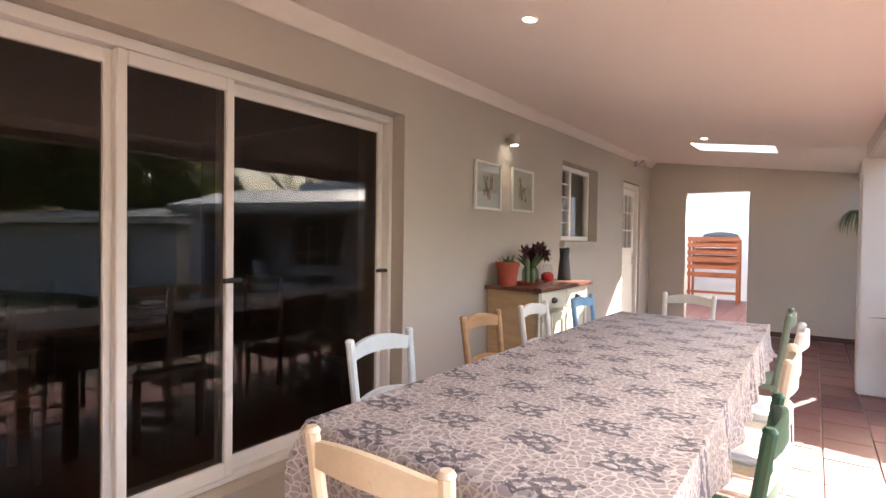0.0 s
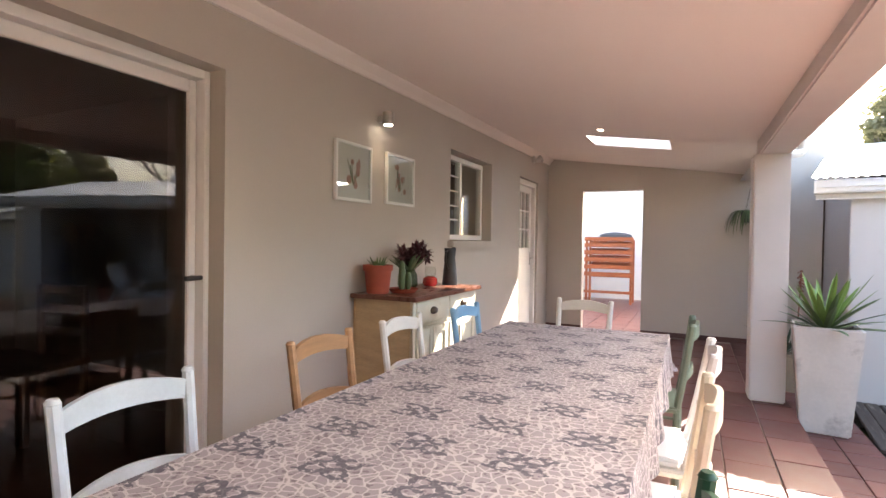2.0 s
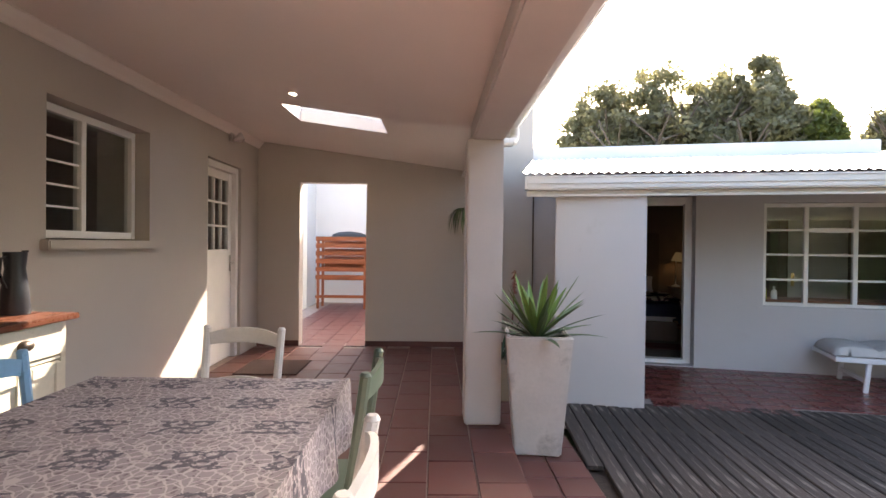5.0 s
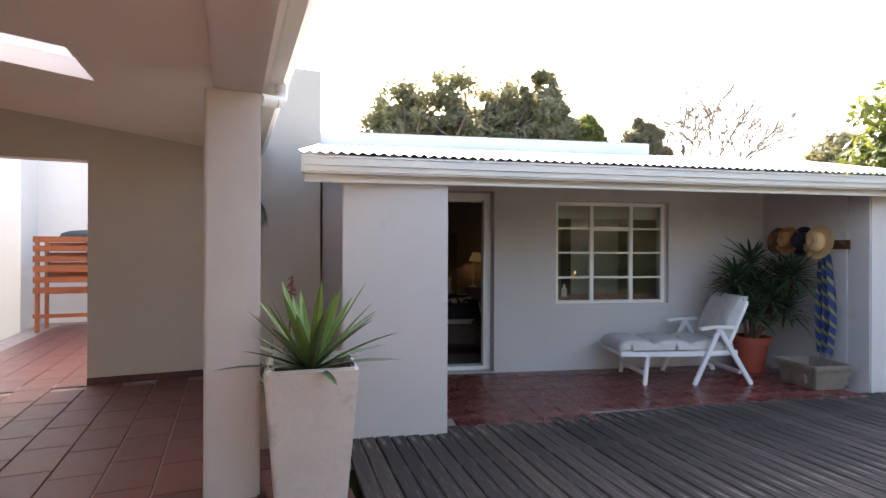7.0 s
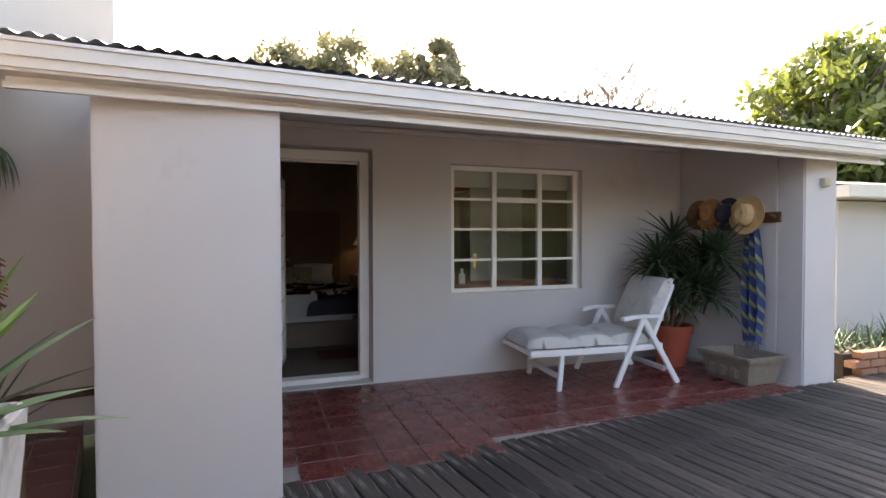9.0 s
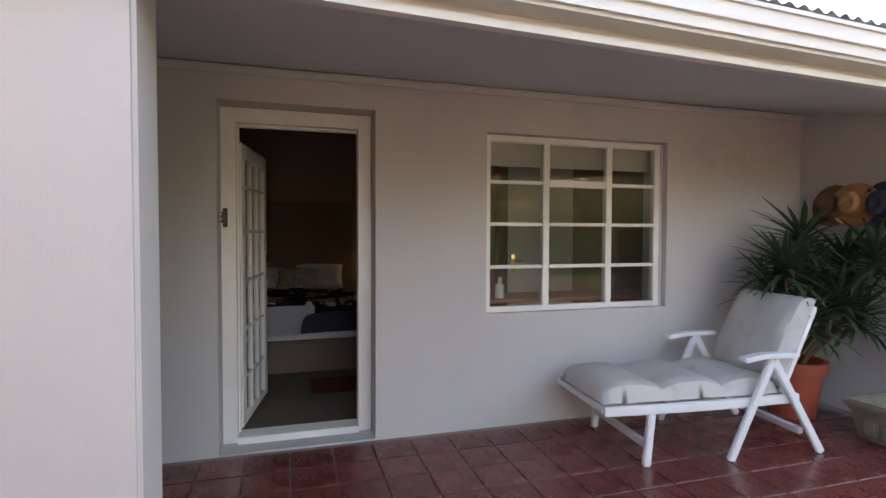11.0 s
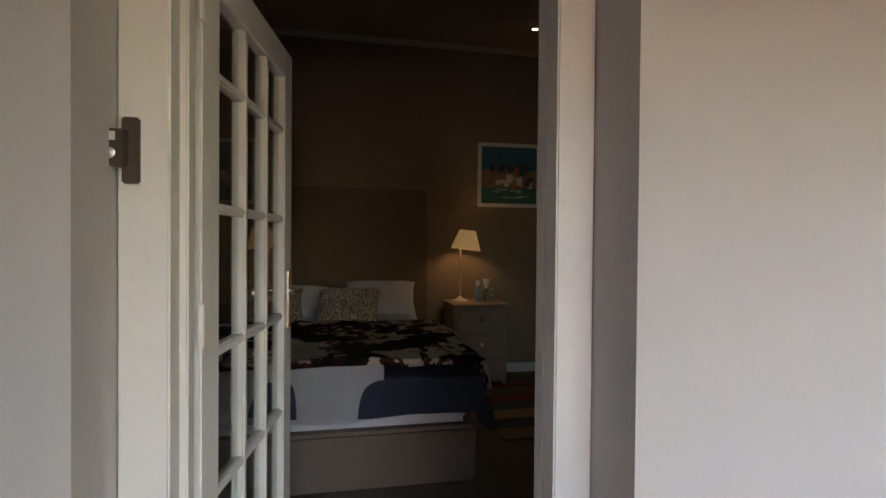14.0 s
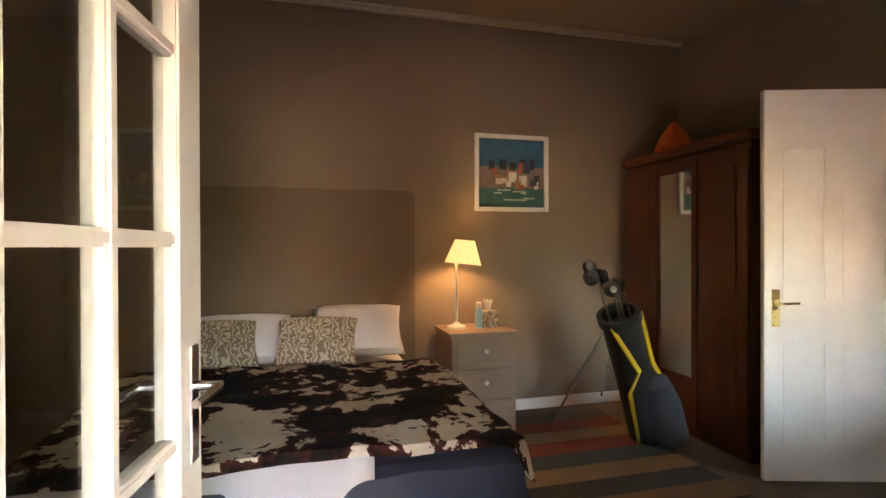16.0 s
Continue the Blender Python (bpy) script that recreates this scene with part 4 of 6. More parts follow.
box_part("mount", (0.002, 0.03, -0.05, 0.05, -0.05, 0.05), STEEL, al)
bm = bmesh.new()
bm_lathe(bm, [(0.02, -0.05), (0.05, 0.03), (0.055, 0.05), (0.0, 0.05)], 16, pose(0.08, 0.02, -0.01, 0, 60, 40))
part("head", bm, STEEL, al, smooth=True)


def downlight(m, label, group, watts, colour):
    d = thing("downlight", m, label, "downlight", group)
    bm = bmesh.new()
    bm_lathe(bm, [(0.055, -0.006), (0.045, -0.008), (0.038, 0.0), (0.055, 0.002)], 24)
    part("rim", bm, WHITE, d, smooth=True)
    bm = bmesh.new()
    bm_lathe(bm, [(0.034, -0.013), (0.034, -0.009)], 20)
    part("bulb", bm, BULB, d)
    lamp("downlight_beam", "SPOT", m @ pose(0, 0, -0.03), watts, colour, 0.03, 110)


for p, q in ((1.09, -1.47), (1.245, 2.27), (1.08, -4.7)):
    downlight(HOUSE @ pose(p, q, ceil_z(p, q) - 0.001, 0, 7.4, 0) @ Matrix.Scale(0.75, 4), "lit recessed downlight in the veranda ceiling", "veranda downlights", 1.6, (1.0, 0.85, 0.65))

rm = bmesh.new()
bm_box(rm, 0.28, 0.92, 3.66, 4.30, 0.004, 0.018)
solid("coir_mat", rm, mat("brown_coir", (0.06, 0.03, 0.024), 0.95, vary=0.25, grain=200, bump=0.5), HOUSE, "dark brown coir mat before the house door", "mat", "", bevel=0.003)

# timber plant stand in the yard
ORANGEW = mat("orange_varnished_timber", (0.24, 0.06, 0.018), 0.4, vary=0.3, scale=4, grain=30, stretch=(1, 5, 5))
rk = thing("slatted_stand", HOUSE @ pose(0.39, 9.3, 0), "orange varnished slatted timber stand in the yard", "stand")
for a in (-0.5, 0.45):
    for b in (-0.25, 0.2):
        box_part("leg", (a, a + 0.05, b, b + 0.05, 0, 1.42), ORANGEW, rk)
for z in (0.22, 0.60, 0.76, 0.92, 1.08, 1.24, 1.38):
    box_part("slat", (-0.52, 0.52, -0.272, -0.252, z, z + (0.09 if z > 0.5 else 0.06)), ORANGEW, rk)
for z in (0.60, 0.84, 1.0, 1.16, 1.32):
    box_part("slat", (-0.45, 0.45, 0.252, 0.268, z - 0.05, z + 0.06), ORANGEW, rk)
for z in (0.6, 1.0, 1.3):
    box_part("shelf", (-0.45, 0.45, -0.25, 0.25, z, z + 0.02), ORANGEW, rk)
cv = bmesh.new()
bm_lathe(cv, [(0.36, 0.0), (0.34, 0.05), (0.22, 0.09), (0.02, 0.11)], 20, Matrix.Diagonal((1, 0.6, 1, 1)))
o = solid("folded_cover", cv, mat("dark_grey_canvas", (0.05, 0.055, 0.065), 0.8, vary=0.2), HOUSE @ pose(0.5, 9.3, 1.475), "dark grey canvas cover on the timber stand", "cover", "", smooth=True)

# ---- planter with spiky plant by the step ----
pl = thing("tall_planter", HOUSE @ pose(3.05, 2.245, LOW, 0, 0, -6), "tall tapered whitewashed concrete planter with a spiky plant", "planter")
bm = bmesh.new()


def taper(bm, r0, r1, z0, z1, hole=0.0):
    vs = [bm.verts.new((x * r, y * r, z)) for r, z in ((r0, z0), (r1, z1)) for x, y in ((-1, -1), (1, -1), (1, 1), (-1, 1))]
    bm.faces.new(vs[3::-1])
    for k in range(4):
        bm.faces.new((vs[k], vs[(k + 1) % 4], vs[4 + (k + 1) % 4], vs[4 + k]))
    if hole:
        i1 = [bm.verts.new((x * hole, y * hole, z1)) for x, y in ((-1, -1), (1, -1), (1, 1), (-1, 1))]
        i2 = [bm.verts.new((x * hole * 0.95, y * hole * 0.95, z1 - 0.08)) for x, y in ((-1, -1), (1, -1), (1, 1), (-1, 1))]
        for k in range(4):
            bm.faces.new((vs[4 + k], vs[4 + (k + 1) % 4], i1[(k + 1) % 4], i1[k])), bm.faces.new((i1[k], i1[(k + 1) % 4], i2[(k + 1) % 4], i2[k]))
        bm.faces.new(i2)
    else:
        bm.faces.new(vs[4:])


taper(bm, 0.165, 0.232, 0.0, 0.85, 0.20)
part("pot", bm, CONC, pl, bevel=0.012)
bm = bmesh.new()
bm_box(bm, -0.19, 0.19, -0.19, 0.19, 0.75, 0.785)
part("soil", bm, SOIL, pl)


def agave(parent, z, n, length, width, seed, mats, base=(0, 0)):
    r = random.Random(seed)
    bms = [bmesh.new() for _ in mats]
    for k in range(n):
        t = k / n
        a = k * 2.399 + r.uniform(-0.2, 0.2)
        up = 0.38 + 1.9 * t ** 1.5
        w = Vector((math.cos(a), math.sin(a), up))
        leaf_blade(bms[0 if t < 0.55 else min(1, len(mats) - 1)], (base[0] + 0.03 * math.cos(a), base[1] + 0.03 * math.sin(a), z + 0.06 * t), w, length * r.uniform(0.8, 1.1) * (1.0 if t < 0.9 else 0.8), width, 0.55 * (1 - t), 7)
    for bm, m in zip(bms, mats):
        part("leaves", bm, m, parent)


agave(pl, 0.79, 42, 0.48, 0.041, 5, (GREEN_M, GREEN_L))
al2 = thing("aloe_plant", HOUSE @ pose(2.95, 3.55, LOW), "aloe with a dried red flower stalk in a low box", "plant")
box_part("box", (-0.2, 0.2, -0.2, 0.2, 0.0, 0.35), mat("weathered_box_wood", (0.25, 0.18, 0.12), 0.8, vary=0.2), al2)
agave(al2, 0.35, 22, 0.42, 0.022, 9, (GREEN_D,))
bm = bmesh.new()
bm_rod(bm, (0.1, 0, 0.35), (0.14, 0.02, 1.22), 0.008, 0.005, 6)
for k in range(40):
    a = rng.uniform(0, 6.28)
    bm_rod(bm, (0.135, 0.018, 1.02 + 0.0055 * k), (0.135 + 0.035 * math.cos(a), 0.018 + 0.035 * math.sin(a), 1.0 + 0.0055 * k), 0.006, 0.003, 5)
part("flower_stalk", bm, mat("dried_red_flower", (0.18, 0.06, 0.04), 0.8, vary=0.3), al2, "dried rusty red flower stalk")
hp = thing("hanging_plant", HOUSE @ pose(2.74, 5.0, 1.63), "trailing plant in a dark hanging pot", "hanging plant")
bm = bmesh.new()
bm_lathe(bm, [(0.07, 0), (0.11, 0.08), (0.115, 0.16), (0.10, 0.16), (0.09, 0.10)], 20)
part("pot", bm, BLACK, hp, smooth=True)
bm = bmesh.new()
for a in (0, 2.1, 4.2):
    bm_rod(bm, (0.11 * math.cos(a), 0.11 * math.sin(a), 0.15), (0, 0, 0.5), 0.002, seg=4)
bm_rod(bm, (0, 0, 0.5), (0, 0.18, 0.5), 0.006, seg=6)
part("hanger", bm, BLACK, hp)
bm = bmesh.new()
for k in range(80):
    a = rng.uniform(0, 6.28)
    leaf_blade(bm, (0.09 * math.cos(a), 0.09 * math.sin(a), 0.16), (math.cos(a), math.sin(a), 0.7), rng.uniform(0.15, 0.45), 0.014, rng.uniform(3.5, 5.5), 9)
part("leaves", bm, GREEN_M, hp)

# ---- cottage door and window ----
cf = thing("door_frame_cottage", COTTAGE, "white painted timber door frame with a low sill", "door frame", kind="structure")
for d in ((-0.058, 0.03), (0.795, 0.883)):
    box_part("jamb", (*d, 2.085, 2.15, LOW, 1.975), WHITE, cf)
    box_part("stop", (d[0] + (0.03 if d[0] < 0 else 0.0), d[1] + (0.0 if d[0] > 0 else 0.015), 2.15, 2.2, LOW, 1.93), WHITE, cf)
box_part("head", (0.03, 0.795, 2.085, 2.15, 1.885, 1.975), WHITE, cf)
box_part("head_stop", (0.045, 0.795, 2.15, 2.2, 1.87, 1.93), WHITE, cf)
box_part("sill", (0.03, 0.795, 2.05, 2.2, LOW, LOW + 0.045), WHITE, cf)

fd = thing("french_door", COTTAGE @ pose(0.035, 2.215, LOW + 0.05, 0, 0, 81), "open white glazed door with eighteen small panes", "door", kind="structure")
LW, LH = 0.78, 1.88
for d in ((0, 0.10), (LW - 0.10, LW)):
    box_part("stile", (*d, -0.02, 0.02, 0.0, LH), WHITE, fd)
box_part("top_rail", (0.10, LW - 0.10, -0.02, 0.02, LH - 0.10, LH), WHITE, fd)
box_part("bottom_rail", (0.10, LW - 0.10, -0.02, 0.02, 0.0, 0.05), WHITE, fd)
COLS = [0.10 + k * (LW - 0.2) / 3 for k in range(4)]
ROWS_Z = [0.05, 0.31, 0.64, 0.967, 1.298, 1.60, LH - 0.10]
for x in COLS[1:3]:
    box_part("glazing_bar", (x - 0.012, x + 0.012, -0.018, 0.018, 0.05, LH - 0.10), WHITE, fd, bevel=0.005)
for z in ROWS_Z[1:6]:
    box_part("glazing_bar", (0.10, LW - 0.10, -0.016, 0.016, z - 0.012, z + 0.012), WHITE, fd, bevel=0.005)
for a, b in zip(COLS, COLS[1:]):
    for c, d in zip(ROWS_Z, ROWS_Z[1:]):
        box_part("pane", (a + 0.012, b - 0.012, -0.002, 0.002, c + 0.012, d - 0.012), GLASS, fd, bevel=0).visible_shadow = False
CHROME = mat("chrome", (0.72, 0.72, 0.72), 0.15, metal=1.0, vary=0.03, bump=0)
hb = box_part("handle_plate", (LW - 0.065, LW - 0.03, -0.026, -0.021, 0.92, 1.12), CHROME, fd, "chrome handle plate", 0.002)
box_part("handle_plate", (LW - 0.065, LW - 0.03, 0.021, 0.026, 0.92, 1.12), CHROME, fd, "chrome handle plate", 0.002)
for s_ in (-1, 1):
    bm = bmesh.new()
    bm_rod(bm, (LW - 0.048, s_ * 0.024, 1.05), (LW - 0.048, s_ * 0.07, 1.05), 0.009)
    bm_rod(bm, (LW - 0.048, s_ * 0.066, 1.05), (LW - 0.16, s_ * 0.066, 1.05), 0.007)
    part("lever", bm, CHROME, fd, smooth=True)
for z in (0.25, 1.0, 1.68):
    bm = bmesh.new()
    bm_rod(bm, (-0.006, -0.022, z), (-0.006, -0.022, z + 0.09), 0.008)
    part("hinge", bm, WHITE, fd)
# bolt on the frame
lk = thing("door_lock", COTTAGE @ pose(-0.043, 2.068, 1.285) @ Matrix.Scale(0.7, 4), "dark brown security lock on the door frame", "lock")
box_part("body", (-0.045, 0.012, -0.02, 0.02, -0.045, 0.05), BRONZE, lk)
box_part("plate", (-0.005, 0.035, 0.003, 0.024, -0.085, 0.085), BRONZE, lk)
bm = bmesh.new()
bm_lathe(bm, [(0.012, 0), (0.014, 0.004), (0.006, 0.006)], 14, pose(-0.022, -0.02, -0.012, 90, 0, 0))
part("keyhole", bm, STEEL, lk, smooth=True)
box_part("label", (-0.034, -0.01, -0.0215, -0.0205, 0.02, 0.042), WHITE, lk, "small white sticker", 0)

cw = thing("window_cottage", COTTAGE @ pose(0, 1.99, 0), "white steel cottage window with small panes", "window", kind="structure")
U = (1.652, 2.13, 2.65, 3.06)
Z = (0.655, 0.955, 1.258, 1.555, 1.84)
for d in ((U[0], U[0] + 0.045, 0.635, 1.88), (U[3] - 0.01, U[3] + 0.04, 0.635, 1.88), (U[0] + 0.045, U[3] - 0.01, 0.635, 0.675), (U[0] + 0.045, U[3] - 0.01, 1.835, 1.88), (U[1] - 0.025, U[1] + 0.025, 0.675, 1.835), (U[2] - 0.025, U[2] + 0.025, 0.675, 1.835)):
    box_part("window_frame", (d[0], d[1], -0.025, 0.03, d[2], d[3]), WHITE, cw)
box_part("reveal_board", (3.102, 3.13, -0.02, 0.03, 0.62, 1.88), STUCCO_C, cw)
COLW = ((U[0] + 0.045, U[1] - 0.025), (U[1] + 0.025, U[2] - 0.025), (U[2] + 0.025, U[3] - 0.01))
for k, (a, b) in enumerate(COLW):
    for z in Z[1:4]:
        w = 0.026 if (k == 1 and z == Z[3]) else 0.012
        box_part("glazing_bar", (a, b, -0.02, 0.02, z - w, z + w), WHITE, cw, bevel=0.004)
    for c, d in zip(Z, Z[1:]):
        box_part("pane", (a, b, -0.003, 0.001, c + 0.012, d - 0.012), GLASS, cw, bevel=0).visible_shadow = False
box_part("window_sill", (1.60, 3.13, -0.07, -0.026, 0.60, 0.635), STUCCO_C, cw)
bl = thing("roman_blind", COTTAGE @ pose(0, 2.12, 0), "cream roman blind drawn up inside the window", "blind")
BLIND = mat("cream_blind_fabric", (0.62, 0.58, 0.50), 0.9, vary=0.06, grain=200, bump=0.2)
for k in range(3):
    box_part("fold", (1.66, 3.10, -0.01 - 0.012 * k, 0.0 - 0.012 * k, 1.71 - 0.015 * k, 1.88), BLIND, bl)
dk = thing("window_counter", COTTAGE @ pose(0, 2.216, 0), "orange pine counter under the bedroom window", "counter")
box_part("top", (1.55, 3.3, 0.0, 0.42, 0.66, 0.69), ORANGEW, dk)
for u in (1.6, 3.2):
    box_part("leg", (u, u + 0.05, 0.3, 0.35, LOW, 0.66), ORANGEW, dk)


def bottle(u, v, z, h, r, material, label):
    t = thing("bottle", COTTAGE @ pose(u, v, z), label, "bottle", "bottles by the window")
    bm = bmesh.new()
    bm_lathe(bm, [(r, 0), (r, h * 0.6), (r * 0.4, h * 0.75), (r * 0.4, h * 0.9)], 14)
    part("body", bm, material, t, smooth=True)
    bm = bmesh.new()
    bm_lathe(bm, [(r * 0.45, h * 0.9), (r * 0.45, h)], 12)
    part("cap", bm, WHITE, t)


bottle(1.80, 2.3, 0.69, 0.2, 0.03, mat("yellow_plastic", (0.6, 0.55, 0.08), 0.3), "yellow and white plastic bottle by the window")
bottle(1.92, 2.32, 0.69, 0.16, 0.035, WHITE, "white plastic bottle by the window")
bottle(1.73, 2.36, 0.69, 0.22, 0.035, GREEN_M, "green plastic bottle by the window")

# ---- porch things ----
PLASTIC = mat("white_garden_plastic", (0.74, 0.74, 0.75), 0.35, vary=0.05, bump=0.03)
CUSH = mat("pale_grey_cushion", (0.52, 0.50, 0.48), 0.95, vary=0.12, scale=5, grain=220, bump=0.3, dirt=(0.40, 0.38, 0.36), dirt_amount=0.15, dirt_scale=4)
lg = thing("sun_lounger", COTTAGE @ pose(2.08, 1.42, LOW, 0, 0, -5), "white plastic sun lounger with a pale grey cushion", "sun lounger")
SEATZ, W2 = 0.36, 0.31
for s_ in (-1, 1):
    bm = bmesh.new()
    bm_strip(bm, [(0.0, s_ * W2, 0.335), (0.3, s_ * W2, 0.33), (0.8, s_ * W2, SEATZ - 0.03), (1.30, s_ * W2, SEATZ - 0.02)], 0.035, 0.055)
    part("side_rail", bm, PLASTIC, lg, bevel=0.006)
    bm = bmesh.new()
    bm_strip(bm, [(0.30, s_ * W2, 0.31), (0.27, s_ * W2, 0.0)], 0.035, 0.045)
    part("front_leg", bm, PLASTIC, lg, bevel=0.006)
    bm = bmesh.new()
    bm_strip(bm, [(1.08, s_ * (W2 + 0.035), 0.60), (0.80, s_ * (W2 + 0.035), 0.0)], 0.03, 0.05)
    part("leg", bm, PLASTIC, lg, bevel=0.006)
    bm = bmesh.new()
    bm_strip(bm, [(1.08, s_ * (W2 + 0.035), 0.60), (1.44, s_ * (W2 + 0.035), 0.0)], 0.03, 0.05)
    part("leg", bm, PLASTIC, lg, bevel=0.006)
    bm = bmesh.new()
    bm_strip(bm, [(0.86, s_ * (W2 + 0.04), 0.60), (1.0, s_ * (W2 + 0.04), 0.62), (1.24, s_ * (W2 + 0.04), 0.62)], 0.07, 0.03)
    part("armrest", bm, PLASTIC, lg, bevel=0.008)
    bm = bmesh.new()
    bm_strip(bm, [(1.20, s_ * (W2 - 0.03), 0.36), (1.43, s_ * (W2 - 0.03), 0.88)], 0.03, 0.04)
    part("back_frame", bm, PLASTIC, lg, bevel=0.006)
for x, z in ((0.02, 0.335), (0.28, 0.12), (1.35, 0.12)):
    bm = bmesh.new()
    bm_box(bm, x - 0.02, x + 0.02, -W2 + 0.02, W2 - 0.02, z - 0.02, z + 0.02)
    part("crossbar", bm, PLASTIC, lg, bevel=0.005)
bm = bmesh.new()
bm_strip(bm, [(1.40, 0, 0.83), (1.43, 0, 0.895)], 2 * W2 - 0.02, 0.03)
part("back_crossbar", bm, PLASTIC, lg, bevel=0.005)


def padded(bm, length, width, thick, tufts, m, seed):
    n1, n2 = 36, 16
    top = {}
    for i in range(n1 + 1):
        for k in range(n2 + 1):
            x, y = i / n1 * length, (k / n2 - 0.5) * width
            e = min(i, n1 - i) / n1 * length
            f = min(k, n2 - k) / n2 * width
            edge = (1 - math.exp(-e * 45)) * (1 - math.exp(-f * 45))
            puff = 0.6 + 0.4 * abs(math.sin(math.pi * tufts * x / length)) ** 0.6
            z = thick * edge * puff + 0.008 * noise.noise((x * 9 + seed, y * 9, 0))
            top[i, k] = (bm.verts.new(m @ Vector((x, y, z))), bm.verts.new(m @ Vector((x, y, -0.012 * edge))))
    for i in range(n1):
        for k in range(n2):
            bm.faces.new([top[a][0] for a in ((i, k), (i + 1, k), (i + 1, k + 1), (i, k + 1))])
            bm.faces.new([top[a][1] for a in ((i, k), (i, k + 1), (i + 1, k + 1), (i + 1, k))])
    bmesh.ops.remove_doubles(bm, verts=bm.verts[:], dist=0.002)


bm = bmesh.new()
padded(bm, 1.20, 0.60, 0.11, 3, pose(0.0, 0, 0.372), 1)
part("seat_cushion", bm, CUSH, lg, smooth=True)
bm = bmesh.new()
padded(bm, 0.60, 0.58, 0.10, 1, pose(1.19, 0, 0.40, 0, -65, 0), 5)
part("back_cushion", bm, CUSH, lg, smooth=True)

dp = pot_of("potted_dracaena", COTTAGE @ pose(3.95, 1.52, LOW), 0.14, 0.20, 0.42, TERRA, "big dark leafed dracaena in a terracotta pot")
dp["category"] = "potted plant"
bm = bmesh.new()
STEM = mat("brown_stem", (0.16, 0.10, 0.06), 0.85, vary=0.2)
stems = [((0.03, 0.02), (0.10, 0.02, 1.05)), ((-0.04, 0.0), (-0.25, -0.05, 0.95)), ((0.0, -0.05), (0.05, -0.28, 0.9)), ((0.02, 0.05), (0.28, -0.15, 1.15)), ((0, 0), (-0.08, -0.1, 1.32)), ((0.03, 0), (0.18, -0.42, 1.2)), ((-0.03, 0.03), (-0.35, -0.2, 1.15)), ((0.0, 0.02), (-0.2, -0.25, 0.78)), ((0.02, -0.02), (0.2, -0.3, 0.8))]
for (x, y), tip in stems:
    bm = bmesh.new()
    mid = ((x + tip[0]) / 2 + 0.03, (y + tip[1]) / 2, 0.65)
    bm_rod(bm, (x, y, 0.36), mid, 0.018, 0.015, 7)
    bm_rod(bm, mid, tip, 0.015, 0.011, 7)
    part("stem", bm, STEM, dp)
bm = bmesh.new()
for (x, y), tip in stems:
    for k in range(56):
        a = k * 2.399
        t = k / 56
        leaf_blade(bm, (tip[0], tip[1], tip[2] - 0.12 + 0.14 * t), (math.cos(a), math.sin(a), 0.15 + 1.2 * t), rng.uniform(0.28, 0.44), 0.028, 1.1 * (1 - t) + 0.3, 5)
part("leaves", bm, GREEN_D, dp)
tr = thing("stone_trough", COTTAGE @ pose(4.13, 0.84, LOW, 0, 0, 90), "rectangular cast stone trough on the porch floor", "trough")
STONE = mat("cast_stone", (0.22, 0.18, 0.145), 0.9, vary=0.2, scale=8, grain=40, bump=0.5, dirt=(0.17, 0.14, 0.11), dirt_amount=0.2, dirt_scale=6)
bm = bmesh.new()
bm_lathe(bm, [(0.30, 0.0), (0.36, 0.20), (0.40, 0.21), (0.41, 0.26), (0.35, 0.26), (0.33, 0.12)], 4, Matrix.Diagonal((1.0, 0.85, 1, 1)) @ pose(0, 0, 0, 0, 0, 45))
part("basin", bm, STONE, tr, bevel=0.01)
for s_ in (-1, 1):
    bm = bmesh.new()
    for k in range(3):
        bm_box(bm, -0.14 + 0.11 * k, -0.06 + 0.11 * k, s_ * 0.205 - 0.02, s_ * 0.205 + 0.02, 0.05, 0.15)
    part("carved_band", bm, STONE, tr, bevel=0.012)

# hat rack, hats and towel on the end wall
ST = mat("straw", (0.55, 0.38, 0.20), 0.8, vary=0.15, scale=14, grain=120, bump=0.4)
ST2 = mat("brown_felt", (0.17, 0.09, 0.05), 0.9, vary=0.2)
ST3 = mat("tan_leather", (0.36, 0.17, 0.07), 0.6, vary=0.2)
ST4 = mat("navy_cloth", (0.025, 0.03, 0.05), 0.9, vary=0.2)
rack = thing("coat_rack", COTTAGE @ pose(4.455, 1.15, 1.36), "dark wooden hat rack on the porch wall", "coat rack")
box_part("board", (-0.022, -0.002, -0.45, 0.45, -0.05, 0.05), DARKWOOD, rack)
for k in range(5):
    bm = bmesh.new()
    bm_rod(bm, (-0.02, -0.4 + 0.2 * k, 0), (-0.10, -0.4 + 0.2 * k, 0.03), 0.01)
    part("peg", bm, DARKWOOD, rack)


def hat(v, z, r, material, label, out=0.05, tilt=0):
    t = thing("hat", COTTAGE @ pose(4.40 - out, v, z, 0, -82, tilt), label, "hat", "hats on the rack")
    bm = bmesh.new()
    bm_lathe(bm, [(r * 0.5, 0.0), (r * 0.8, -0.006), (r, 0.012), (r * 0.99, 0.018), (r * 0.8, 0.0), (r * 0.52, 0.006)], 28)
    part("brim", bm, material, t, smooth=True)
    bm = bmesh.new()
    bm_lathe(bm, [(r * 0.52, 0.0), (r * 0.50, 0.05), (r * 0.44, 0.10), (r * 0.25, 0.115), (0.01, 0.10)], 28, Matrix.Diagonal((1.15, 0.95, 1, 1)))
    part("crown", bm, material, t, smooth=True)
    bm = bmesh.new()
    bm_lathe(bm, [(r * 0.53, 0.004), (r * 0.525, 0.025)], 28, Matrix.Diagonal((1.15, 0.95, 1, 1)))
    part("hatband", bm, ST3, t, smooth=True)


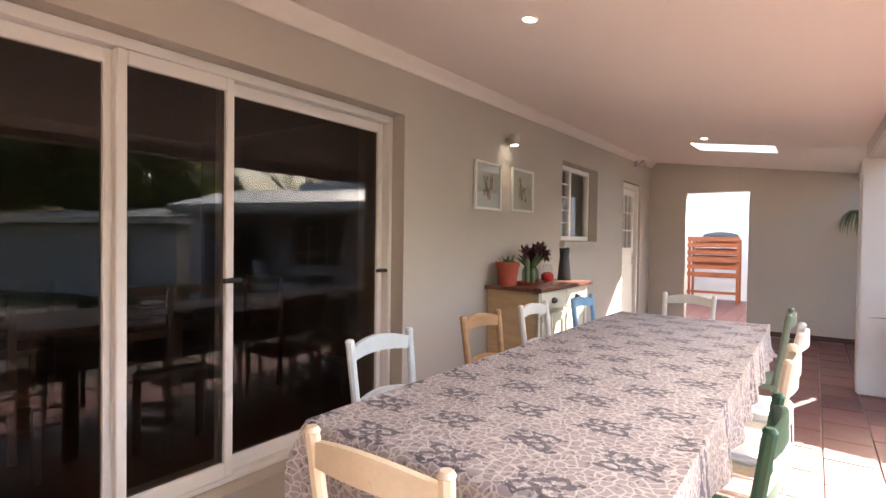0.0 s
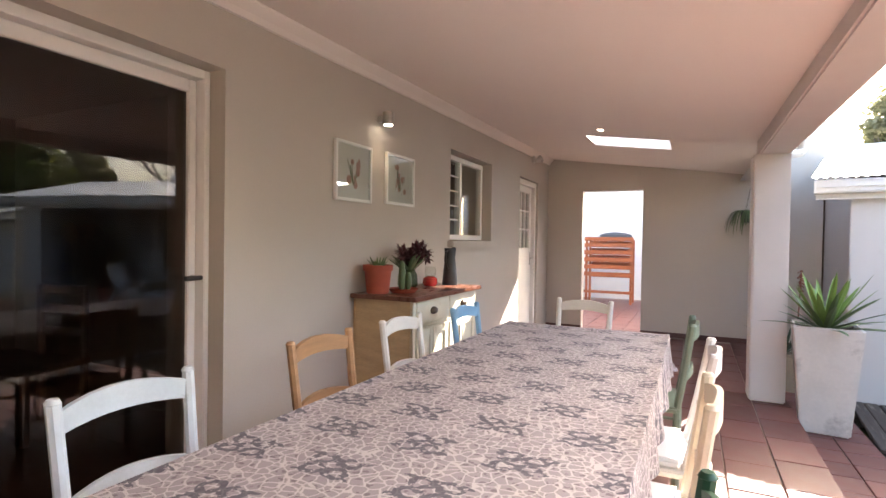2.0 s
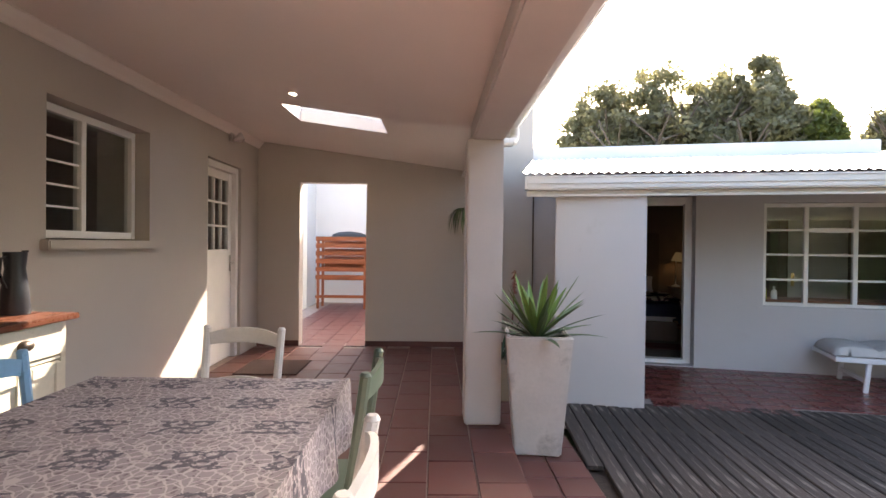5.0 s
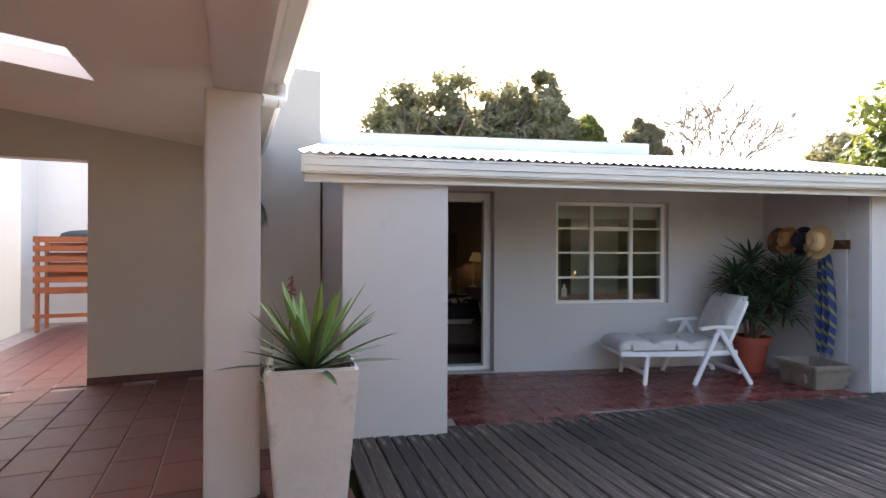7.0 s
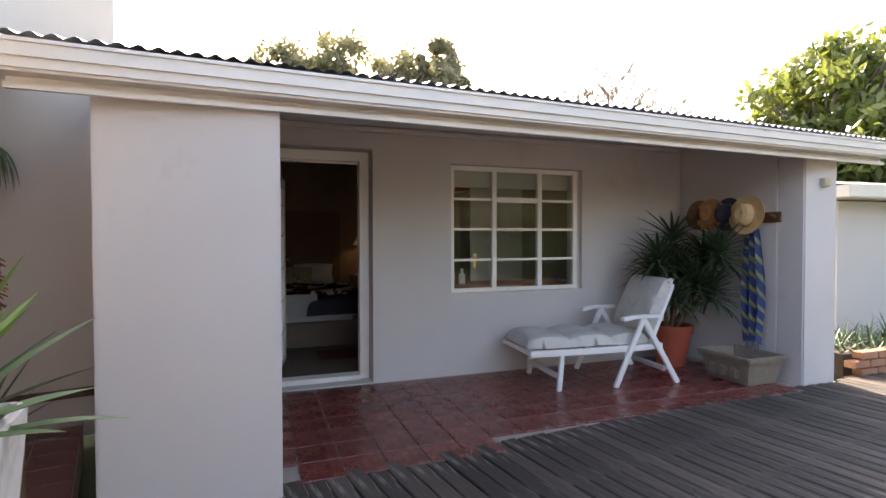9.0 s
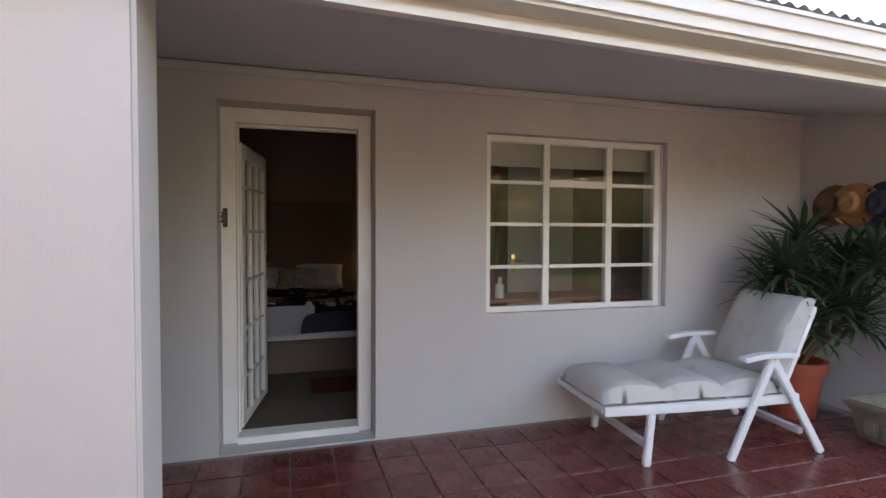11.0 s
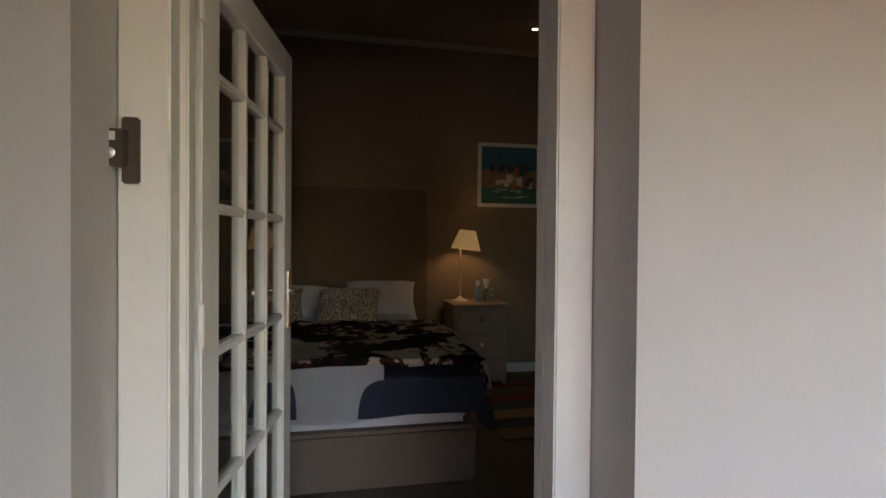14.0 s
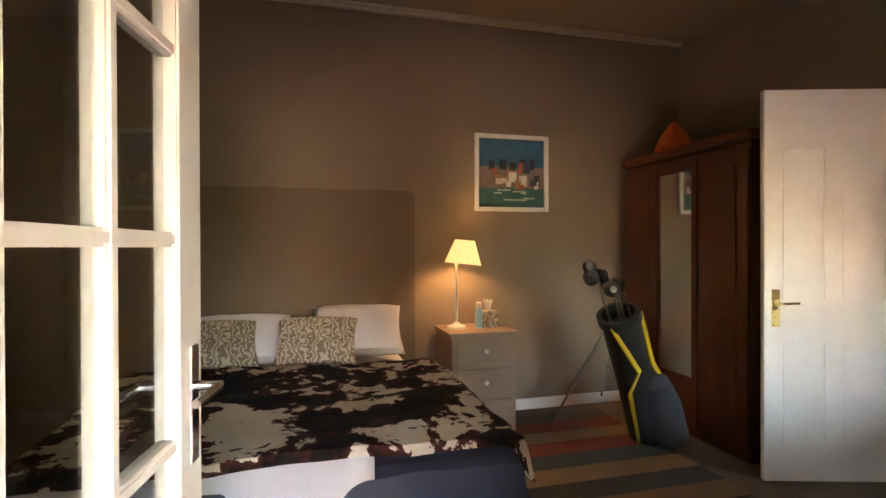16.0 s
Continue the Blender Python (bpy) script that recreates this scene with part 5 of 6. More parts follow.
hat(0.93, 1.385, 0.19, ST, "straw panama hat on the rack", 0.10)
hat(1.18, 1.40, 0.17, ST4, "dark navy hat on the rack", 0.06)
hat(1.37, 1.41, 0.16, ST3, "tan leather hat on the rack", 0.08, 10)
hat(1.55, 1.41, 0.16, ST2, "brown felt hat on the rack", 0.05)


def towel_mat():
    m = mat("striped_towel", (0.08, 0.11, 0.30), 0.95, vary=0.1, grain=200, bump=0.3)
    n, l = m.node_tree.nodes, m.node_tree.links
    b = n["Principled BSDF"]
    base = b.inputs["Base Color"].links[0].from_socket
    co, wv = n.new("ShaderNodeTexCoord"), n.new("ShaderNodeTexWave")
    mp = n.new("ShaderNodeMapping")
    mp.inputs["Rotation"].default_value = (radians(28), 0, 0)
    l.new(co.outputs["Object"], mp.inputs["Vector"]), l.new(mp.outputs[0], wv.inputs["Vector"])
    wv.bands_direction = "Y"
    wv.inputs["Scale"].default_value, wv.inputs["Distortion"].default_value = 5.0, 1.2
    rp = n.new("ShaderNodeValToRGB")
    rp.color_ramp.interpolation = "CONSTANT"
    rp.color_ramp.elements[0].color = (0, 0, 0, 1)
    rp.color_ramp.elements[1].position, rp.color_ramp.elements[1].color = 0.78, (1, 1, 1, 1)
    l.new(wv.outputs[0], rp.inputs[0])
    mx = n.new("ShaderNodeMix")
    mx.data_type = "RGBA"
    l.new(rp.outputs[0], mx.inputs["Factor"]), l.new(base, mx.inputs["A"])
    mx.inputs["B"].default_value = (0.42, 0.44, 0.22, 1)
    l.new(mx.outputs["Result"], b.inputs["Base Color"])
    return m


tw = thing("beach_towel", COTTAGE @ pose(4.37, 0.93, 1.30), "blue and yellow striped towel hanging from the rack", "towel")
bm = bmesh.new()
g = {}
for i in range(15):
    for k in range(41):
        y, z = (i / 14 - 0.5), k / 40
        wd = 0.10 + 0.16 * math.sin(min(z * 1.25, 1) * math.pi * 0.62) - 0.06 * max(z - 0.75, 0) * 4
        g[i, k] = bm.verts.new((0.028 * math.sin(i * 1.35 + z * 2.0) - 0.015 * z, y * wd, -z * 1.12 - 0.05 * abs(y) * (z > 0.9)))
for i in range(14):
    for k in range(40):
        bm.faces.new((g[i, k], g[i + 1, k], g[i + 1, k + 1], g[i, k + 1]))
bmesh.ops.solidify(bm, geom=bm.faces[:], thickness=0.008)
part("cloth", bm, towel_mat(), tw, smooth=True)
bm = bmesh.new()
for k in range(16):
    y = (k / 15 - 0.5) * 0.14
    bm_rod(bm, (0.02 * math.sin(k), y, -1.10), (0.02 * math.sin(k) + rng.uniform(-.01, .01), y + rng.uniform(-.01, .01), -1.20), 0.004, 0.003, 5)
part("fringe", bm, mat("towel_fringe", (0.25, 0.27, 0.40), 0.95), tw)
ol = thing("outdoor_lamp", COTTAGE @ pose(4.70, 0.498, 1.66), "small grey wall lamp on the porch pillar", "wall lamp")
box_part("body", (-0.05, 0.02, -0.05, -0.001, -0.03, 0.04), STEEL, ol)
box_part("bracket", (0.04, 0.055, -0.03, -0.001, -0.03, 0.04), STEEL, ol)

# ---- bedroom things ----
VELVET = mat("taupe_headboard_fabric", (0.19, 0.133, 0.092), 0.9, vary=0.06, grain=180, bump=0.2)
NAVY = mat("slate_blue_bedding", (0.065, 0.075, 0.12), 0.9, vary=0.12, grain=200, bump=0.2)
LINEN = mat("white_linen", (0.70, 0.68, 0.72), 0.9, vary=0.06, grain=160, bump=0.2)
BASEF = mat("brown_bed_base", (0.20, 0.15, 0.12), 0.9, vary=0.08, grain=160, bump=0.2)


def cowhide():
    m = mat("cowhide_throw", (0.86, 0.76, 0.64), 0.95, vary=0.12, scale=7, grain=200, bump=0.4)
    n, l = m.node_tree.nodes, m.node_tree.links
    b = n["Principled BSDF"]
    base = b.inputs["Base Color"].links[0].from_socket
    co = n.new("ShaderNodeTexCoord")
    big, mid = n.new("ShaderNodeTexNoise"), n.new("ShaderNodeTexNoise")
    big.inputs["Scale"].default_value, big.inputs["Detail"].default_value, big.inputs["Roughness"].default_value, big.inputs["Distortion"].default_value = 3.0, 6, 0.62, 0.4
    mid.inputs["Scale"].default_value, mid.inputs["Detail"].default_value, mid.inputs["Roughness"].default_value = 15, 4, 0.6
    l.new(co.outputs["Object"], big.inputs["Vector"]), l.new(co.outputs["Object"], mid.inputs["Vector"])
    a = n.new("ShaderNodeMath")
    a.operation = "MULTIPLY_ADD"
    l.new(mid.outputs[0], a.inputs[0])
    a.inputs[1].default_value = 0.34
    l.new(big.outputs[0], a.inputs[2])
    rp = n.new("ShaderNodeValToRGB")
    e = rp.color_ramp.elements
    e[0].position, e[0].color, e[1].position, e[1].color = 0.632, (0, 0, 0, 1), 0.638, (1, 1, 1, 1)
    l.new(a.outputs[0], rp.inputs[0])
    dark = n.new("ShaderNodeValToRGB")
    d = dark.color_ramp.elements
    d[0].position, d[0].color, d[1].position, d[1].color = 0.63, (0.11, 0.022, 0.013, 1), 0.72, (0.008, 0.005, 0.005, 1)
    l.new(a.outputs[0], dark.inputs[0])
    mx = n.new("ShaderNodeMix")
    mx.data_type = "RGBA"
    l.new(rp.outputs[0], mx.inputs["Factor"]), l.new(base, mx.inputs["A"]), l.new(dark.outputs[0], mx.inputs["B"])
    l.new(mx.outputs["Result"], b.inputs["Base Color"])
    return m


BED = COTTAGE @ pose(0.28, 4.72, LOW)
bed = thing("bed", BED, "unmade double bed with a tall upholstered headboard", "bed")
box_part("base", (-0.80, 0.80, -1.02, 1.05, 0.0, 0.30), BASEF, bed, "brown upholstered bed base", 0.02)
box_part("mattress", (-0.79, 0.79, -1.0, 1.04, 0.302, 0.56), LINEN, bed, "white mattress", 0.05)
box_part("headboard", (-0.86, 0.90, 1.075, 1.165, 0.0, 1.76), VELVET, bed, "taupe upholstered headboard", 0.025)


def drape(name, u0, u1, v0, v1, z, side_drop, front_drop, material, label, category, seed, amp=0.02, fold_front=True):
    """A cloth over the bed: it hangs over the right side and the foot."""
    bm = bmesh.new()
    n1, n2 = 70, 70
    X1, Y0 = 0.80, -1.02
    gg = {}
    for i in range(n1 + 1):
        for k in range(n2 + 1):
            a, b = u0 + (u1 - u0) * i / n1, v0 + (v1 - v0) * k / n2
            ox, oy = max(a - X1, 0), max(Y0 - b, 0)
            o = max(ox, oy)
            x, y = min(a, X1) + (0.02 if ox else 0) + 0.12 * ox, max(b, Y0) - (0.02 if oy else 0) - 0.10 * oy
            if ox:
                x += 0.03 * math.sin(b * 11 + seed) * min(ox * 4, 1)
            if oy:
                y += 0.02 * math.sin(a * 12 + seed) * min(oy * 4, 1)
            h = amp * (noise.noise((a * 2.2 + seed, b * 2.2, 0)) + 0.5 * noise.noise((a * 6 + seed, b * 6, 3))) + 0.015
            gg[i, k] = bm.verts.new((x + h * 0.5 * (ox > 0), y, z + h - o))
    for i in range(n1):
        for k in range(n2):
            bm.faces.new((gg[i, k], gg[i + 1, k], gg[i + 1, k + 1], gg[i, k + 1]))
    bmesh.ops.solidify(bm, geom=bm.faces[:], thickness=0.012)
    return solid(name, bm, material, BED, label, category, "", smooth=True)


drape("duvet", -0.78, 1.12, -1.22, 0.62, 0.575, 0.3, 0.3, NAVY, "rumpled slate blue duvet on the bed", "duvet", 2.0, 0.022)
drape("bed_sheet", -0.78, 0.30, -1.30, -0.80, 0.635, 0, 0.3, LINEN, "white sheet turned over at the bed's foot", "sheet", 4.0, 0.01)
drape("cowhide_throw", -0.78, 1.00, -1.06, 0.20, 0.668, 0.2, 0.0, cowhide(), "brown and cream cowhide throw spread on the bed", "throw", 7.0, 0.028)


def pillow(x, y, z, w, d, h, rx, rz, material, label):
    bm = bmesh.new()
    n1 = 18
    gg = {}
    for i in range(n1 + 1):
        for k in range(n1 + 1):
            a, b = i / n1 * 2 - 1, k / n1 * 2 - 1
            e = ((1 - a ** 4) * (1 - b ** 4)) ** 0.5
            pin = 1 - 0.06 * (1 - abs(a)) * abs(b) ** 3 * 0 - 0.08 * (1 - a * a) * (abs(b) > 0.98) - 0.08 * (1 - b * b) * (abs(a) > 0.98)
            gg[i, k] = [bm.verts.new((a * w / 2 * pin, b * d / 2 * pin, s_ * h / 2 * e + 0.006 * noise.noise((a * 3 + x, b * 3, s_)))) for s_ in (1, -1)]
    for i in range(n1):
        for k in range(n1):
            for s_ in (0, 1):
                bm.faces.new([gg[c][s_] for c in ((i, k), (i + 1, k), (i + 1, k + 1), (i, k + 1))])
    bmesh.ops.remove_doubles(bm, verts=bm.verts[:], dist=0.003)
    return solid("pillow", bm, material, BED @ pose(x, y, z, rx, 0, rz), label, "pillow", "", smooth=True, group="pillows on the bed")


def leafprint():
    m = mat("leaf_print_fabric", (0.25, 0.20, 0.15), 0.9, vary=0.08, grain=180, bump=0.2)
    n, l = m.node_tree.nodes, m.node_tree.links
    b = n["Principled BSDF"]
    base = b.inputs["Base Color"].links[0].from_socket
    co, vo = n.new("ShaderNodeTexCoord"), n.new("ShaderNodeTexVoronoi")
    vo.feature, vo.inputs["Scale"].default_value = "DISTANCE_TO_EDGE", 30
    wv = n.new("ShaderNodeTexWave")
    wv.inputs["Scale"].default_value, wv.inputs["Distortion"].default_value, wv.inputs["Detail Scale"].default_value = 9, 13, 2
    l.new(co.outputs["Object"], wv.inputs["Vector"]), l.new(co.outputs["Object"], vo.inputs["Vector"])
    gt = n.new("ShaderNodeMath")
    gt.operation = "GREATER_THAN"
    gt.inputs[1].default_value = 0.6
    l.new(wv.outputs[0], gt.inputs[0])
    mx = n.new("ShaderNodeMix")
    mx.data_type = "RGBA"
    l.new(gt.outputs[0], mx.inputs["Factor"]), l.new(base, mx.inputs["A"])
    mx.inputs["B"].default_value = (0.58, 0.52, 0.42, 1)
    l.new(mx.outputs["Result"], b.inputs["Base Color"])
    return m


LP = leafprint()
pillow(-0.30, 0.80, 0.74, 0.62, 0.42, 0.16, 38, 4, LINEN, "white linen pillow against the headboard")
pillow(0.45, 0.88, 0.76, 0.62, 0.42, 0.16, 45, -4, LINEN, "white linen pillow against the headboard")
pillow(-0.42, 0.55, 0.74, 0.48, 0.44, 0.15, 35, 8, LP, "cushion with a brown leaf print on the bed")
pillow(0.16, 0.55, 0.74, 0.50, 0.44, 0.15, 35, -6, LP, "cushion with a brown leaf print on the bed")

# bedside table, lamp, tissue box, bottle
PINE = mat("limed_pine", (0.32, 0.215, 0.15), 0.6, vary=0.15, scale=5, grain=40, stretch=(1, 1, 5))
NSM = COTTAGE @ pose(1.60, 5.64, LOW)
ns = thing("bedside_table", NSM, "narrow limed pine bedside table with three drawers", "bedside table")
box_part("top", (-0.26, 0.26, -0.23, 0.235, 0.705, 0.73), PINE, ns)
box_part("carcass", (-0.24, 0.24, -0.20, 0.235, 0.04, 0.704), PINE, ns)
for z in (0.06, 0.28, 0.50):
    dw = box_part("drawer", (-0.205, 0.205, -0.222, -0.201, z, z + 0.19), PINE, ns)
    bm = bmesh.new()
    bm_lathe(bm, [(0.008, 0), (0.008, 0.012), (0.018, 0.02), (0.016, 0.03), (0.004, 0.034)], 14, pose(0, -0.222, z + 0.1, 90, 0, 0))
    part("knob", bm, WHITE, dw, "white china knob", smooth=True)
for a in (-0.24, 0.20):
    for b in (-0.20, 0.19):
        box_part("foot", (a, a + 0.04, b, b + 0.04, 0, 0.04), PINE, ns)
SHADE = glow("lit_lamp_shade", (1.0, 0.66, 0.30), 0.012, (0.50, 0.38, 0.24))
tl = thing("table_lamp", NSM @ pose(-0.14, 0.02, 0.731), "lit white table lamp with a cream pleated shade", "table lamp")
bm = bmesh.new()
bm_lathe(bm, [(0.075, 0), (0.07, 0.015), (0.03, 0.03), (0.012, 0.05), (0.009, 0.46), (0.014, 0.47), (0.014, 0.50)], 18)
part("base", bm, WHITE, tl, smooth=True)
bm = bmesh.new()
seg = 48
r0 = [bm.verts.new(((0.135 + 0.003 * (k % 2)) * math.cos(2 * math.pi * k / seg), (0.135 + 0.003 * (k % 2)) * math.sin(2 * math.pi * k / seg), 0.48)) for k in range(seg)]
r1 = [bm.verts.new((0.075 * math.cos(2 * math.pi * k / seg), 0.075 * math.sin(2 * math.pi * k / seg), 0.655)) for k in range(seg)]
for k in range(seg):
    bm.faces.new((r0[k], r0[(k + 1) % seg], r1[(k + 1) % seg], r1[k]))
part("shade", bm, SHADE, tl, "cream pleated lamp shade", m=pose(0, 0, 0, 0, 6, 0))
lamp("bedside_light", "POINT", NSM @ pose(-0.14, 0.02, 1.29), 0.10, (1.0, 0.66, 0.36), 0.04)
tb2 = thing("tissue_box", NSM @ pose(0.12, 0.05, 0.731), "patterned cube tissue box with a tissue pulled out", "tissue box")
box_part("box", (-0.06, 0.06, -0.06, 0.06, 0, 0.12), LP, tb2)
bm = bmesh.new()
for a in range(9):
    leaf_blade(bm, (0, 0, 0.115), (math.cos(a * 0.7) * 0.35, math.sin(a * 0.7) * 0.35, 1), 0.10, 0.03, 0.3, 4)
part("tissue", bm, WHITE, tb2)
sp2 = thing("spray_can", NSM @ pose(0.02, -0.02, 0.731), "white and blue spray can on the bedside table", "spray can")
bm = bmesh.new()
bm_lathe(bm, [(0.026, 0), (0.026, 0.13), (0.015, 0.145)], 16)
part("body", bm, mat("pale_blue_label", (0.25, 0.45, 0.58), 0.3), sp2, smooth=True)
bm = bmesh.new()
bm_lathe(bm, [(0.022, 0.146), (0.022, 0.19), (0.01, 0.195)], 16)
part("cap", bm, WHITE, sp2, smooth=True)

# painting
art = thing("painting", COTTAGE @ pose(2.0, 5.895, 1.78), "white framed painting of a harbour town and blue sky", "painting")
aw, ah = 0.32, 0.31
for d in ((-aw, -aw + 0.035, -ah, ah), (aw - 0.035, aw, -ah, ah), (-aw + 0.035, aw - 0.035, -ah, -ah + 0.035), (-aw + 0.035, aw - 0.035, ah - 0.035, ah)):
    box_part("frame", (d[0], d[1], -0.03, 0, d[2], d[3]), FRAMEW, art)
for nm, c, z0, z1 in (("painted_sky", (0.025, 0.11, 0.20), 0.05, 0.275), ("painted_town", (0.22, 0.16, 0.14), -0.12, 0.05), ("painted_water", (0.04, 0.14, 0.14), -0.275, -0.12)):
    box_part(nm, (-aw + 0.036, aw - 0.036, -0.012, -0.002, z0, z1), mat(nm, c, 0.7, vary=0.3, scale=12), art, bevel=0)
for k in range(26):
    x, z = rng.uniform(-0.26, 0.22), rng.uniform(-0.13, 0.03)
    c = rng.choice(((0.45, 0.10, 0.07), (0.6, 0.5, 0.4), (0.05, 0.06, 0.08), (0.35, 0.2, 0.1), (0.65, 0.65, 0.6)))
    if k < 5:
        x, z, c = -0.2 + 0.09 * k, 0.03, (0.03, 0.035, 0.05)
    box_part("painted_house", (x, x + rng.uniform(0.03, 0.07), -0.0135 - 0.0002 * k, -0.0125, z, z + rng.uniform(0.03, 0.09)), mat("house_daub", c, 0.7, vary=0.2), art, bevel=0)
for k in range(8):
    x, z = rng.uniform(-0.25, 0.15), rng.uniform(-0.25, -0.14)
    box_part("painted_ripple", (x, x + rng.uniform(0.04, 0.12), -0.0135, -0.0125, z, z + 0.012), mat("ripple_daub", (0.4, 0.5, 0.45), 0.7), art, bevel=0)

# wardrobe
REDW = mat("red_brown_wood", (0.115, 0.03, 0.012), 0.35, vary=0.25, scale=4, grain=40, stretch=(5, 5, 0.7))
wr = thing("wardrobe", COTTAGE @ pose(2.97, 5.14, LOW), "red brown wooden wardrobe with a mirror door", "wardrobe")
box_part("carcass", (0.02, 0.58, -0.62, 0.62, 0.0, 1.98), REDW, wr)
box_part("cornice", (-0.02, 0.60, -0.65, 0.65, 1.981, 2.05), REDW, wr, bevel=0.015)
for a, b in ((0.225, 0.615), (-0.195, 0.215), (-0.615, -0.205)):
    dd = box_part("door", (-0.004, 0.019, a, b, 0.08, 1.94), REDW, wr)
    if a > -0.3 and a < 0:
        box_part("mirror", (-0.008, -0.0045, a + 0.045, b - 0.045, 0.42, 1.86), MIRROR, dd, "tall mirror", 0)
    else:
        for z0, z1 in ((0.18, 0.9), (1.0, 1.84)):
            box_part("door_panel", (-0.014, -0.005, a + 0.08, b - 0.08, z0, z1), REDW, dd, bevel=0.004)
bg = bmesh.new()
bm_lathe(bg, [(0.13, 0.0), (0.15, 0.05), (0.10, 0.16), (0.04, 0.24), (0.01, 0.27)], 14)
solid("orange_bag", bg, mat("orange_nylon", (0.62, 0.12, 0.03), 0.6, vary=0.2), COTTAGE @ pose(3.2, 5.45, LOW + 2.051), "orange nylon bag on top of the wardrobe", "bag", "", smooth=True)
bg = bmesh.new()
bm_lathe(bg, [(0.2, 0.0), (0.22, 0.03), (0.12, 0.07), (0.01, 0.08)], 16, Matrix.Diagonal((1, 1.4, 1, 1)))
solid("folded_jacket", bg, BLACK, COTTAGE @ pose(3.28, 4.95, LOW + 2.051), "black folded jacket on top of the wardrobe", "jacket", "", smooth=True)

# golf bag
gb = thing("golf_bag", COTTAGE @ pose(2.70, 5.05, LOW + 0.01, 12, -25, 0) @ Matrix.Scale(1.1, 4), "black and yellow golf bag on a stand, full of clubs", "golf bag")
YEL = mat("yellow_nylon", (0.55, 0.38, 0.02), 0.6, vary=0.1)
NYL = mat("black_nylon", (0.018, 0.018, 0.02), 0.55, vary=0.3, bump=0.2)
bm = bmesh.new()
bm_lathe(bm, [(0.13, 0.0), (0.14, 0.06), (0.12, 0.45), (0.11, 0.85), (0.125, 0.88), (0.125, 0.93), (0.10, 0.93), (0.09, 0.85)], 22)
part("body", bm, NYL, gb, smooth=True)
bm = bmesh.new()
bm_lathe(bm, [(0.03, 0.02), (0.11, 0.05), (0.115, 0.28), (0.08, 0.46), (0.02, 0.50)], 16, pose(0.05, -0.10, 0))
part("pocket", bm, mat("charcoal_nylon", (0.045, 0.045, 0.05), 0.7, vary=0.25), gb, "black zipped side pocket", smooth=True)
for s_ in (-1, 1):
    bm = bmesh.new()
    bm_strip(bm, [(s_ * 0.135, -0.05, 0.05), (s_ * 0.115, -0.07, 0.45), (s_ * 0.05, -0.125, 0.60), (s_ * 0.10, -0.06, 0.90)], 0.03, 0.012, (1, 0.3, 0))
    part("piping", bm, YEL, gb, "yellow trim band")
for k, (x, y, h) in enumerate(((0.03, 0.04, 1.16), (-0.05, 0.02, 1.2), (0.0, -0.05, 1.12), (-0.03, 0.06, 1.24), (0.06, -0.02, 1.1))):
    cl = thing("golf_club", gb.matrix_world @ pose(x, y, 0.2), "golf club standing in the bag", "golf club", "golf clubs")
    bm = bmesh.new()
    bm_rod(bm, (0, 0, 0), (0, 0, h - 0.2), 0.007)
    part("shaft", bm, STEEL, cl)
    bm = bmesh.new()
    bm_lathe(bm, [(0.015, -0.03), (0.04, -0.01), (0.045, 0.02), (0.02, 0.045)], 12, pose(-0.035, 0, h - 0.2, 0, -70, 40 * k))
    part("head", bm, BLACK, cl, smooth=True)
for s_ in (-1, 1):
    bm = bmesh.new()
    bm_rod(bm, (s_ * 0.05, 0.10, 0.80), (s_ * 0.22 - 0.25, 0.45, 0.10), 0.008)
    part("stand_leg", bm, STEEL, gb)

# inner door, rugs
ld = thing("panel_door", COTTAGE @ pose(3.6, 4.10, LOW + 0.01, 0, 0, 163), "open white four panel door with a brass handle", "door", kind="structure")
DW, DH = 0.77, 2.2
box_part("leaf", (0, DW, -0.02, 0.02, 0, DH), WHITE, ld)
for x0, x1 in ((0.10, 0.34), (0.43, 0.67)):
    for z0, z1 in ((0.20, 0.78), (1.02, 1.88)):
        for s_ in (1, -1):
            for d in ((x0, x0 + 0.014, z0, z1), (x1 - 0.014, x1, z0, z1), (x0 + 0.014, x1 - 0.014, z0, z0 + 0.014), (x0 + 0.014, x1 - 0.014, z1 - 0.014, z1)):
                box_part("moulding", (d[0], d[1], min(s_ * 0.0205, s_ * 0.027), max(s_ * 0.0205, s_ * 0.027), d[2], d[3]), WHITE, ld, bevel=0.003)
bm = bmesh.new()
bm_box(bm, DW - 0.085, DW - 0.04, 0.021, 0.026, 0.87, 1.08)
plt = part("handle_plate", bm, BRASS, ld, "polished brass handle plate", 0.002)
bm = bmesh.new()
bm_rod(bm, (DW - 0.062, 0.026, 1.0), (DW - 0.062, 0.065, 1.0), 0.009)
bm_rod(bm, (DW - 0.062, 0.06, 1.0), (DW - 0.17, 0.06, 1.005), 0.007)
part("lever", bm, BRASS, plt, smooth=True)
rg = thing("striped_rug", COTTAGE @ pose(1.95, 4.95, LOW), "woven rug with red, grey and tan stripes", "rug")
for k, c in enumerate(((0.22, 0.15, 0.09), (0.05, 0.055, 0.06), (0.26, 0.18, 0.10), (0.055, 0.075, 0.08), (0.20, 0.045, 0.025), (0.24, 0.16, 0.10), (0.19, 0.05, 0.03), (0.10, 0.08, 0.06))):
    box_part("stripe", (-0.55, 0.72, -0.75 + 0.19 * k, -0.562 + 0.19 * k, 0.002, 0.012), mat("rug_stripe", c, 0.95, vary=0.15, grain=150, bump=0.4), rg, bevel=0)
rm = bmesh.new()
bm_box(rm, 0.52, 1.05, 2.98, 3.42, LOW + 0.001, LOW + 0.012)
